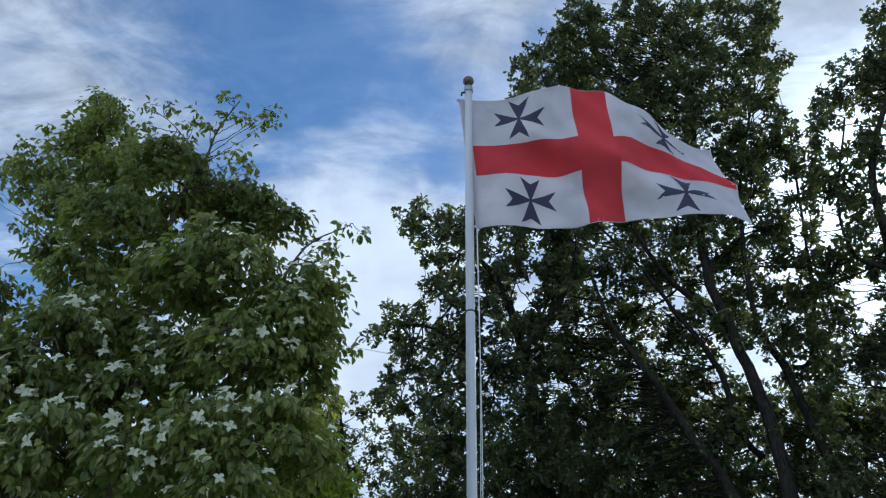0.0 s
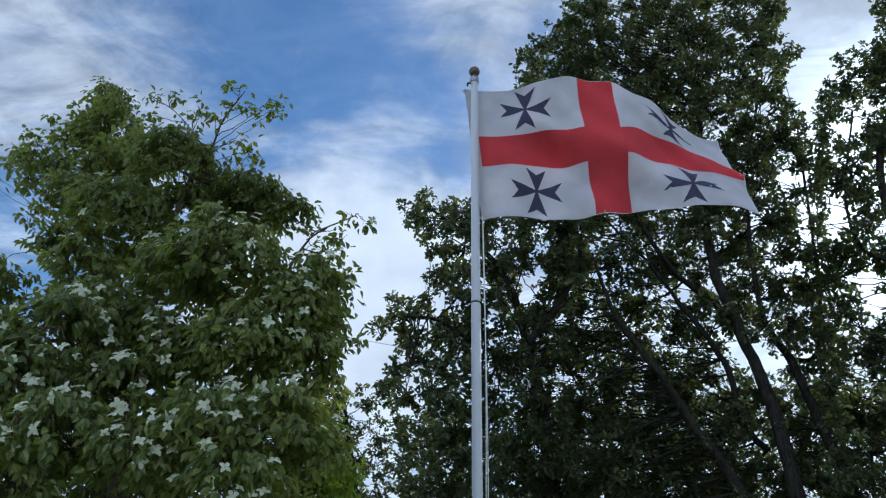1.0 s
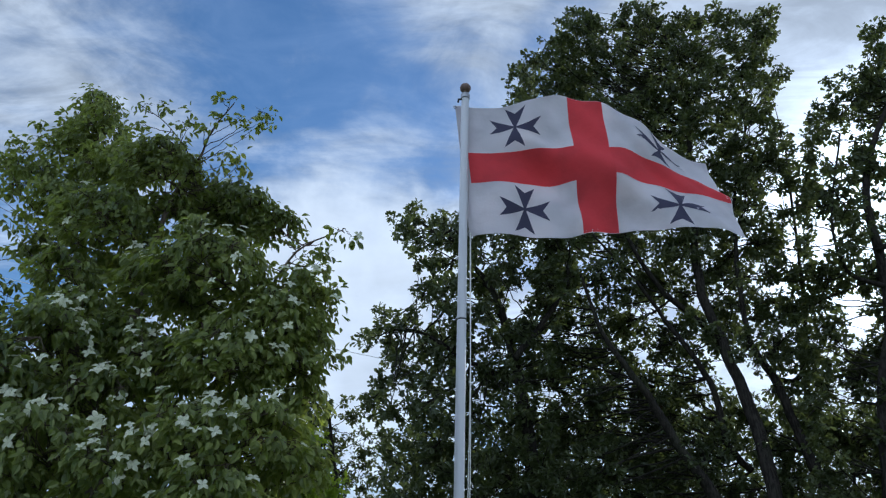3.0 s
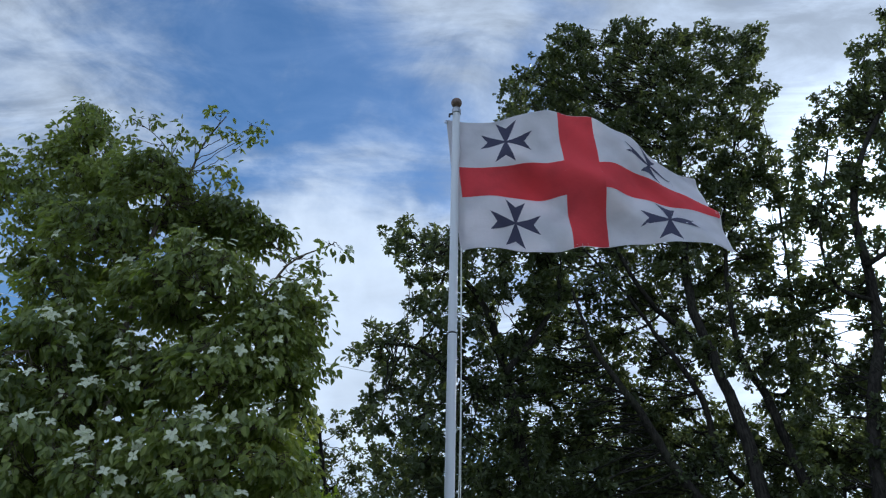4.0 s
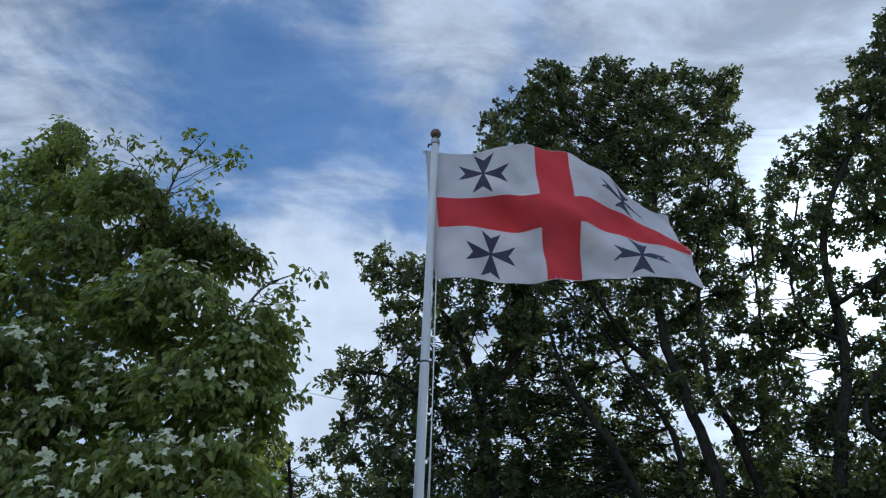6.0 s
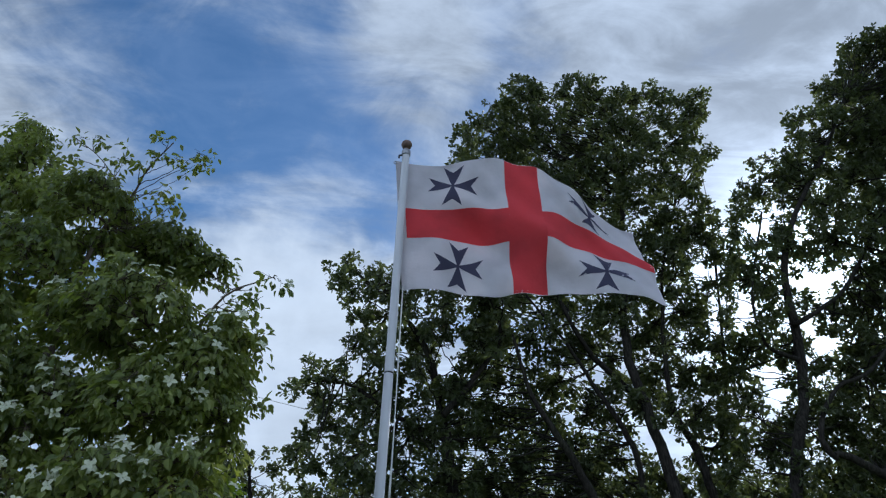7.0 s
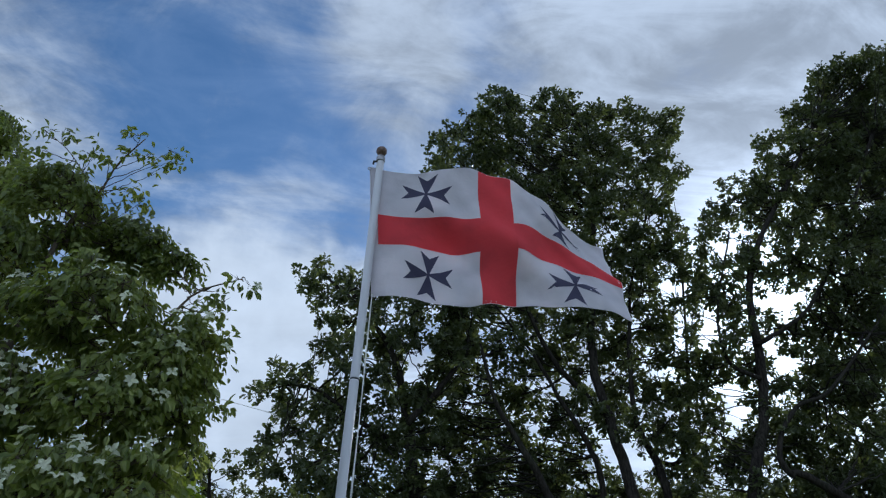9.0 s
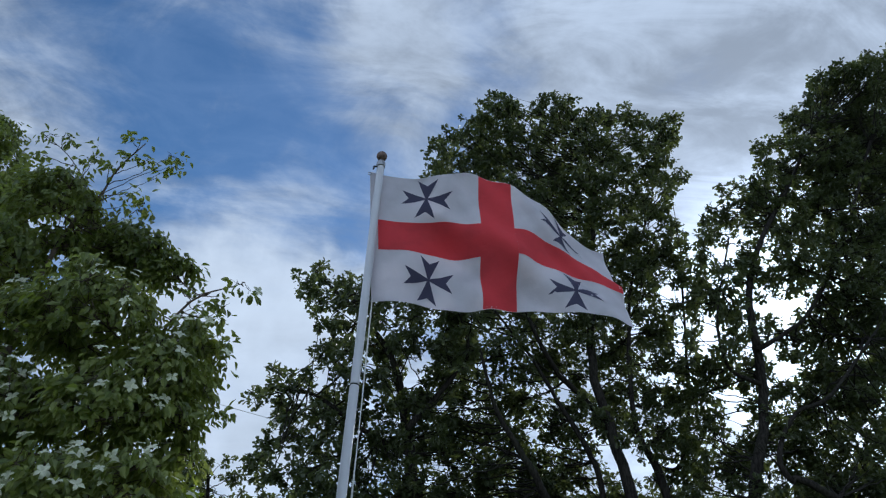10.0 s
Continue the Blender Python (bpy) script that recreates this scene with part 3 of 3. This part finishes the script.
DOGWOOD_LIMBS = (
    [(-1.79, 4.20, 2.70, 0.022), (-2.14, 4.40, 3.36, 0.017), (-2.43, 4.60, 4.00, 0.014), (-2.62, 4.72, 4.82, 0.009), (-2.72, 4.76, 5.40, 0.004)],
    [(-1.80, 4.20, 2.97, 0.018), (-1.30, 4.17, 3.23, 0.014), (-1.02, 4.15, 3.59, 0.011), (-0.81, 4.12, 3.97, 0.007), (-0.53, 4.10, 4.12, 0.003)],
    [(-1.61, 4.20, 4.68, 0.005), (-1.76, 4.20, 4.88, 0.004), (-1.92, 4.20, 5.06, 0.003), (-2.14, 4.20, 5.22, 0.003)],
)
DOGWOOD_FRONT = [(-1.19, 3.75, 3.63, 0.34), (-1.52, 3.85, 3.61, 0.23), (-0.81, 3.80, 3.37, 0.21), (-2.31, 3.70, 3.47, 0.11), (-2.54, 3.70, 3.48, 0.19), (-1.94, 3.65, 3.12, 0.30), (-2.08, 3.55, 2.84, 0.27), (-1.63, 3.70, 2.88, 0.24), (-1.40, 3.80, 3.07, 0.25), (-1.00, 3.70, 3.07, 0.29), (-0.73, 3.85, 3.12, 0.20), (-1.69, 3.40, 2.55, 0.26), (-1.34, 3.45, 2.46, 0.24), (-1.04, 3.50, 2.60, 0.26), (-0.73, 3.55, 2.64, 0.25), (-0.58, 3.80, 2.56, 0.17), (-0.86, 3.40, 2.33, 0.23), (-2.42, 3.60, 3.10, 0.27), (-2.33, 3.50, 2.66, 0.28), (-1.91, 3.40, 2.38, 0.26), (-1.88, 3.80, 3.38, 0.19)]
DOGWOOD_BOUGHS = [(-1.78, 4.30, 4.34, 0.18), (-2.78, 4.75, 5.63, 0.16), (-2.65, 4.70, 5.36, 0.18), (-2.79, 4.60, 5.08, 0.18), (-1.85, 4.25, 4.61, 0.32), (-2.25, 4.50, 4.85, 0.21), (-1.38, 4.60, 4.54, 0.26), (-1.10, 4.60, 4.43, 0.16), (-1.59, 4.60, 4.66, 0.17), (-2.57, 4.35, 4.46, 0.20), (-2.06, 4.10, 4.12, 0.32), (-0.72, 3.95, 3.57, 0.19), (-2.11, 3.90, 3.70, 0.19), (-0.64, 4.00, 2.97, 0.13), (-0.65, 3.95, 3.32, 0.16), (-1.64, 3.90, 3.27, 0.19)]
DOGWOOD_OUTLINE = [(-3.66, 4.99), (-3.34, 4.97), (-3.18, 5.20), (-3.15, 5.32), (-2.87, 5.39), (-2.87, 5.57), (-2.72, 5.70), (-2.52, 5.57), (-2.42, 5.30), (-2.26, 5.19), (-1.94, 5.11), (-1.73, 4.91), (-1.66, 4.75), (-1.46, 4.79), (-1.22, 4.69), (-1.08, 4.55), (-0.93, 4.40), (-0.89, 4.29), (-1.08, 4.26), (-1.13, 4.09), (-0.92, 4.12), (-0.73, 4.22), (-0.66, 4.04), (-0.60, 3.90), (-0.66, 3.81), (-0.59, 3.54), (-0.60, 3.38), (-0.73, 3.34), (-0.71, 3.15), (-0.62, 2.90), (-0.56, 2.04), (-3.53, 2.03), (-4.06, 3.72), (-2.87, 3.66), (-2.74, 3.71), (-2.77, 3.88), (-2.87, 4.11), (-2.93, 4.24), (-3.04, 4.43), (-3.09, 4.67), (-3.28, 4.73), (-3.56, 4.68)]
DOGWOOD_GAPS = [(-1.98, 3.71, 0.03), (-1.77, 3.64, 0.02), (-1.20, 4.04, 0.04), (-2.89, 3.71, 0.05), (-1.91, 3.19, 0.05), (-1.79, 3.54, 0.02)]
DOGWOOD_SPRIGS = [(-2.05, 4.10, 5.11, 0.07), (-1.94, 4.10, 5.13, 0.07), (-2.01, 4.10, 4.95, 0.05), (-1.69, 4.10, 4.99, 0.07), (-1.73, 4.10, 4.88, 0.06), (-1.56, 4.10, 4.89, 0.06), (-1.43, 4.10, 5.19, 0.07), (-1.46, 4.10, 5.02, 0.07), (-1.33, 4.10, 5.02, 0.07), (-1.20, 4.10, 5.07, 0.06), (-1.14, 4.10, 4.98, 0.05), (-1.24, 4.10, 4.87, 0.06), (-1.39, 4.10, 4.71, 0.08), (-1.29, 4.10, 4.60, 0.08), (-1.42, 4.10, 4.59, 0.05), (-1.84, 4.10, 4.83, 0.06)]
DOGWOOD_SIDE_SPRIGS = [(-0.52, 3.90, 4.01, 0.05), (-0.45, 3.90, 3.98, 0.04), (-0.60, 3.90, 3.91, 0.04), (-0.55, 3.90, 3.85, 0.04), (-0.68, 3.90, 3.85, 0.05), (-0.72, 3.90, 3.73, 0.06), (-0.57, 3.90, 3.73, 0.05), (-0.61, 3.90, 3.59, 0.06), (-0.49, 3.90, 3.60, 0.04), (-0.52, 3.90, 3.48, 0.06), (-0.48, 3.90, 3.20, 0.05), (-0.52, 3.90, 3.12, 0.04), (-2.86, 4.10, 4.59, 0.06), (-2.93, 4.10, 4.54, 0.05), (-2.73, 4.10, 4.14, 0.04), (-2.67, 4.10, 4.22, 0.05)]
DOGWOOD_CROWN = DOGWOOD_FRONT + DOGWOOD_BOUGHS + crown_clumps(DOGWOOD_OUTLINE, DOGWOOD_GAPS, 4.6, 4.3, 5.0, 0.10, 0.20, 9, 0.82) + DOGWOOD_SPRIGS + DOGWOOD_SIDE_SPRIGS
DOG_BOUGHS = dict(DOG, dome=len(DOGWOOD_FRONT) + len(DOGWOOD_BOUGHS))
root, leaves, tips, rng = tree("dogwood_tree", "leafy green dogwood with creamy white bracts on its lower boughs", "tree", (DOGWOOD_TRUNK,), DOGWOOD_LIMBS, DOGWOOD_CROWN, DOG_BARK, DOG_LEAF, 21, **DOG_BOUGHS)
bulk("crown", leaves, len(DOG_SHAPE), DOG_LEAF, root)


def bract_mesh():
    """Four pointed creamy bracts round a small green head."""
    v, f = [], []
    for q in range(4):
        a = q * math.pi / 2
        ca, sa = math.cos(a), math.sin(a)
        rows = [(0.003, 0.004, 0), (0.018, 0.015, 0.004), (0.034, 0.013, 0.005), (0.048, 0.0, -0.002)]
        i = len(v)
        for along, w, up in rows:
            for s in (1, -1):
                v.append((along * ca - s * w * sa, along * sa + s * w * ca, up + 0.25 * w))
            v.append((along * ca, along * sa, up))
        for k in range(3):
            o = i + 3 * k
            f += [(o, o + 3, o + 5, o + 2), (o + 2, o + 5, o + 4, o + 1)]
    i = len(v)
    for k in range(6):
        v.append((0.006 * math.cos(k * math.pi / 3), 0.006 * math.sin(k * math.pi / 3), 0.002))
    v.append((0, 0, 0.012))
    f += [(i + k, i + (k + 1) % 6, i + 6) for k in range(6)]
    me = bpy.data.meshes.new("flower")
    me.from_pydata(v, [], f)
    me.materials.append(BRACT)
    return me


def add_flowers(root, tips, rng, count):
    me = bract_mesh()
    z = tips[:, 2]
    toward = -tips[:, 4] + 0.25 * tips[:, 5]
    chance = np.clip((4.3 - z) / 1.5, 0.02, 1.0) * np.clip(toward + 0.45, 0.02, 1.0) * np.exp(-1.1 * tips[:, 1])
    for i in rng.choice(len(tips), count, replace=False, p=chance / chance.sum()):
        ob = new("flower", me)
        up = Vector(tips[i, 3:6]) * 0.5 + Vector((0, -0.5, 0.5)) + Vector(rng.standard_normal(3)) * 0.42
        turn = up.to_track_quat("Z", "Y").to_matrix().to_4x4()
        size = rng.uniform(0.6, 0.92)
        ob.matrix_basis = Matrix.Translation(Vector(tips[i, :3]) + Vector((0, -0.02, 0.035))) @ turn @ pose(0, 0, 0, 0, 0, rng.uniform(0, 90)) @ Matrix.Scale(size, 4)
        ob.parent = root


def add_leaves(root, tips, rng, count):
    """The outermost single leaves on the side facing the camera, each a part of its own."""
    one = leaf_corners(np.zeros((1, 3)), np.array([[0, 1.0, 0]]), np.array([[0, 0, 1.0]]), np.ones(1), DOG_SHAPE, 0.25, 0.4)
    me = bpy.data.meshes.new("leaf")
    k = len(DOG_SHAPE)
    me.from_pydata([tuple(v) for v in one], [], [tuple(range(k)), tuple(range(k, 2 * k))])
    me.materials.append(DOG_LEAF)
    order = np.argsort(tips[:, 1])[: count * 3]
    for i in rng.choice(order, count, replace=False):
        ob = new("leaf", me)
        ob.matrix_basis = Matrix.Translation(Vector(tips[i, :3])) @ pose(0, 0, 0, rng.uniform(-60, 10), rng.uniform(-25, 25), rng.uniform(90, 270)) @ Matrix.Scale(rng.uniform(0.05, 0.07), 4)
        ob.parent = root


def add_more_flowers(root, tips, rng, count):
    """The smaller and hidden blossoms, joined."""
    me = bract_mesh()
    v = np.array([tuple(q.co) for q in me.vertices])
    loops = [tuple(p.vertices) for p in me.polygons if len(p.vertices) == 4]
    chance = np.clip((4.5 - tips[:, 2]) / 1.3, 0.03, 1.0) * np.exp(-1.3 * tips[:, 1]) * np.clip(0.6 - tips[:, 4], 0.02, 1.5)
    rows = []
    for i in rng.choice(len(tips), count, replace=False, p=chance / chance.sum()):
        up = Vector(tips[i, 3:6]) * 0.6 + Vector((0, -0.35, 0.6)) + Vector(rng.standard_normal(3)) * 0.3
        m = np.array((up.to_track_quat("Z", "Y").to_matrix() @ Matrix.Rotation(rng.uniform(0, 1.5), 3, "Z")) * rng.uniform(0.5, 0.85))
        w = v @ m.T + tips[i, :3] + 0.05 * tips[i, 3:6] + np.array((0, -0.02, 0.02))
        rows += [w[list(f)] for f in loops]
    bulk("blossom", np.concatenate(rows), 4, BRACT, root, "creamy white four-bract blossom")


add_flowers(root, tips, rng, 210)
add_more_flowers(root, tips, rng, 220)
add_leaves(root, tips, rng, 280)

SHRUB_STEM = [(-1.03, 6.00, 2.25, 0.015), (-1.04, 6.00, 2.58, 0.013), (-1.10, 6.00, 2.96, 0.005)]
SHRUB_CLUMPS = [(-0.98, 5.77, 3.18, 0.152), (-0.87, 6.28, 2.95, 0.171), (-1.19, 6.14, 3.13, 0.165), (-0.98, 5.91, 2.90, 0.201), (-1.21, 6.12, 2.85, 0.231), (-0.93, 6.18, 2.78, 0.184), (-1.26, 6.09, 2.55, 0.314), (-0.90, 5.95, 2.41, 0.302)]
root, leaves, tips, rng = tree("shrub", "tall lime-green shrub beside the dogwood, sunlight painted into its leaf colour", "shrub", (SHRUB_STEM,), (), SHRUB_CLUMPS, DOG_BARK, SUNLIT_LIME_LEAF, 22, **DOG)
bulk("crown", leaves, len(DOG_SHAPE), SUNLIT_LIME_LEAF, root)

# ---- flagpole ----
POLE_X, POLE_Y, POLE_TOP, POLE_R, JOINT_Z = 0.239, 4.90, 5.93, 0.034, 3.85


def lathe(rows, sides=24):
    """A closed turned body from rows of radius, height."""
    bm = bmesh.new()
    rings = []
    for r, z in rows:
        rings.append([bm.verts.new((r * math.cos(2 * math.pi * k / sides), r * math.sin(2 * math.pi * k / sides), z)) for k in range(sides)])
    for a, b in zip(rings, rings[1:]):
        for k in range(sides):
            bm.faces.new((a[k], a[(k + 1) % sides], b[(k + 1) % sides], b[k]))
    bm.faces.new(rings[0][::-1])
    bm.faces.new(rings[-1])
    return bm


def build_pole():
    root = new("flagpole")
    root.location = (POLE_X, POLE_Y, 0)
    tagged(root, "white two-section flagpole with a gilded ball on top", "flagpole")
    r = POLE_R
    part("lower_section", lathe([(r, 0.02), (r, JOINT_Z - 0.012), (r - 0.004, JOINT_Z - 0.004), (r - 0.004, JOINT_Z)]), WHITE_PAINT, root, smooth=False)
    part("joint_ring", lathe([(r - 0.003, JOINT_Z - 0.003), (r + 0.0002, JOINT_Z), (r + 0.0002, JOINT_Z + 0.005), (r - 0.003, JOINT_Z + 0.008)]), BLACK, root, "thin dark joint between the pole sections")
    part("upper_section", lathe([(r - 0.004, JOINT_Z + 0.008), (r - 0.001, JOINT_Z + 0.012), (r - 0.002, 5.6), (r - 0.003, POLE_TOP - 0.07)]), WHITE_PAINT, root)
    part("truck", lathe([(r - 0.002, POLE_TOP - 0.075), (r + 0.004, POLE_TOP - 0.07), (r + 0.004, POLE_TOP - 0.03), (r - 0.006, POLE_TOP - 0.012), (0.014, POLE_TOP - 0.004)]), STEEL, root, "grey metal cap that carries the pulley")
    ball = [(0.012, POLE_TOP - 0.006), (0.016, POLE_TOP + 0.004)]
    for k in range(1, 12):
        a = math.pi * k / 12
        ball.append((0.047 * math.sin(a), POLE_TOP + 0.046 - 0.044 * math.cos(a)))
    ball.append((0.004, POLE_TOP + 0.0905))
    part("finial", lathe(ball), GOLD, root, "weathered gilded ball", True)
    part("base_collar", lathe([(0.10, 0.0), (0.10, 0.02), (0.055, 0.03), (0.045, 0.12), (r + 0.001, 0.125)]), CONCRETE, root)
    v, f = tube(np.array([(-0.03, -0.02, POLE_TOP - 0.09, 0.008), (-0.055, -0.03, POLE_TOP - 0.10, 0.009), (-0.058, -0.03, POLE_TOP - 0.13, 0.008)]), 8)
    mesh_object("pulley", v, f, BLACK, root, "small black pulley block")
    z = np.linspace(1.2, 4.55, 50)
    for name, side in (("halyard", 1.0), ("halyard", 0.6)):
        x = 0.050 + 0.012 * side + 0.008 * np.sin(z * 1.7 + side * 3)
        v, f = tube(np.stack([x, -0.03 * side * np.ones_like(z), z, np.full_like(z, 0.0034)], axis=1), 6)
        mesh_object(name, v, f, ROPE, root, "thin pale halyard line")
    v, f = tube(np.array([(r, -0.02, 1.25, 0.008), (r + 0.05, -0.03, 1.25, 0.008), (r + 0.055, -0.03, 1.31, 0.006)]), 8)
    mesh_object("cleat", v, f, STEEL, root)


build_pole()

# ---- flag ----
HOIST, FLY = 1.26, 2.10
FLAG_X, FLAG_Y, FLAG_TOP = POLE_X - 0.085, POLE_Y + 0.045, 5.82


def cloth_at(u, v, off=0.0):
    """A point of the flying flag: u along the fly, v down the hoist (0 to 1), off the cloth by off."""

    def at(u, v):
        u = max(u, 0.0)
        x = FLY * u * (1.0 - 0.05 * u) + 0.135 * v * (1 - u)
        grow = min(1.0, 2.5 * u)
        wave = 0.10 * grow * math.sin(8.0 * u - 2.2 * v + 0.9) + 0.03 * math.sin(15 * u + 5 * v) * grow
        wave += 0.008 * grow * math.sin(31 * u + 9 * v) + 0.010 * math.sin(9 * v - 14 * u) * grow
        fold = 0.05 * math.exp(-((v - 0.16 - 0.75 * u) / 0.10) ** 2) * math.sin(math.pi * min(1.0, 1.6 * u))
        y = wave - fold - 0.60 * u ** 1.5
        z = -HOIST * v * (1 - 0.10 * u) - 0.62 * u ** 1.9 + 0.19 * v * u ** 2.2 - 0.022 * math.sin(7.5 * u + 2.0 + 1.5 * v) * grow
        # the upper fly corner falls back behind the cloth
        slack = max(0.0, (u - 0.55) / 0.45) ** 1.4 * max(0.0, 1 - v) ** 1.15
        z -= 0.15 * slack
        y += 0.26 * slack
        x -= 0.08 * slack
        # soft creases running down from the upper hoist corner
        crease = u * 0.9 - v * 0.55
        y += 0.045 * grow * math.sin(15 * crease + 1.0 + 1.3 * math.sin(4 * v)) * (1 - 0.4 * u)
        y += 0.012 * grow * math.sin(38 * crease + 7 * u)
        z += 0.018 * grow * math.sin(13 * crease + 2.2)
        return Vector((x, y, z))

    p = at(u, v)
    e = 1e-3
    du, dv = at(u + e, v) - at(u - e, v), at(u, v + e) - at(u, v - e)
    nrm = du.cross(dv).normalized()
    return p + nrm * off


def cloth_piece(name, outline, mat, parent, thick, cut=0.04, label=""):
    """A sewn piece of the flag: a flat outline in (u, v) cut finely and laid on both faces of the cloth."""
    bm = bmesh.new()
    face = bm.faces.new([bm.verts.new((u, v, 0)) for u, v in outline])
    us, vs = [p[0] for p in outline], [p[1] for p in outline]
    for axis, lo, hi in ((0, min(us), max(us)), (1, min(vs), max(vs))):
        step = cut if axis == 0 else cut * 1.6
        for k in range(1, int((hi - lo) / step) + 1):
            co, no = Vector((0, 0, 0)), Vector((0, 0, 0))
            co[axis], no[axis] = lo + (hi - lo) * k / (int((hi - lo) / step) + 1), 1.0
            bmesh.ops.bisect_plane(bm, geom=bm.verts[:] + bm.edges[:] + bm.faces[:], plane_co=co, plane_no=no)
    back = bmesh.ops.duplicate(bm, geom=bm.verts[:] + bm.edges[:] + bm.faces[:])["geom"]
    rear = {g for g in back if isinstance(g, bmesh.types.BMVert)}
    bmesh.ops.reverse_faces(bm, faces=[g for g in back if isinstance(g, bmesh.types.BMFace)])
    for v in bm.verts:
        v.co = cloth_at(v.co.x, v.co.y, -thick if v in rear else thick)
    return part(name, bm, mat, parent, label, True)


def eight_points(cu, cv, size):
    """The outline of an eight-pointed cross of four notched arms, in (u, v)."""
    out = []
    for q in range(4):
        a = q * math.pi / 2 + 0.10
        for x, y in ((0.05, 0.05), (1.0, 0.40), (0.72, 0.0), (1.0, -0.40)):
            out.append((x * math.cos(a) + y * math.sin(a), x * math.sin(a) - y * math.cos(a)))
    return [(cu + x * size / FLY, cv + y * size / HOIST) for x, y in out]


def build_flag():
    root = new("flag")
    root.location = (FLAG_X, FLAG_Y, FLAG_TOP)
    tagged(root, "white flag with a red cross and four navy eight-pointed crosses, flying", "flag")
    cloth_piece("field", [(0, 0), (1, 0), (1, 1), (0, 1)], WHITE_CLOTH, root, 0.0006, 0.02)
    cloth_piece("hoist_band", [(-0.004, -0.004), (0.022, -0.004), (0.022, 1.004), (-0.004, 1.004)], WHITE_CLOTH, root, 0.003, 0.02, "doubled white canvas heading")
    for u0, u1, v0, v1 in ((0.03, 0.44, 0.385, 0.62), (0.57, 1.0, 0.385, 0.62), (0.44, 0.57, 0.0, 1.0)):
        cloth_piece("red_band", [(u0, v0), (u1, v0), (u1, v1), (u0, v1)], RED_CLOTH, root, 0.0025, 0.02, "red cloth bar of the cross")
    for u in (0.23, 0.785):
        for v in (0.19, 0.81):
            cloth_piece("emblem", eight_points(u, v, 0.21), NAVY_CLOTH, root, 0.0028, 0.02, "navy eight-pointed cross")
    for outline in ([(0.02, -0.002), (1.0, -0.002), (1.0, 0.014), (0.02, 0.014)], [(0.02, 0.986), (1.0, 0.986), (1.0, 1.002), (0.02, 1.002)], [(0.988, 0.0), (1.002, 0.0), (1.002, 1.0), (0.988, 1.0)]):
        cloth_piece("hem", outline, WHITE_CLOTH, root, 0.0018, 0.02, "folded white hem")
    for v in (0.012, 0.988):
        p = cloth_at(0.004, v)
        ring = [(0.013 * math.cos(a) + p.x - 0.01, p.y - 0.004, 0.013 * math.sin(a) + p.z, 0.004) for a in np.linspace(0, 2 * math.pi, 13)]
        vv, ff = tube(np.array(ring), 6)
        mesh_object("eyelet", vv, ff, STEEL, root, "metal eyelet and clip at the hoist")


build_flag()

# ---- overhead wire ----
def build_wire():
    s = np.linspace(0, 1, 40)
    a, b = np.array((-12.0, 14.0, 8.95)), np.array((1.2, 14.0, 6.3))
    line = a + (b - a) * s[:, None]
    line[:, 2] -= 0.05 * 4 * s * (1 - s)
    v, f = tube(np.column_stack([line, np.full(40, 0.006)]), 6)
    tagged(mesh_object("overhead_wire", v, f, ROPE), "thin pale overhead wire strung between the trees", "wire")


build_wire()
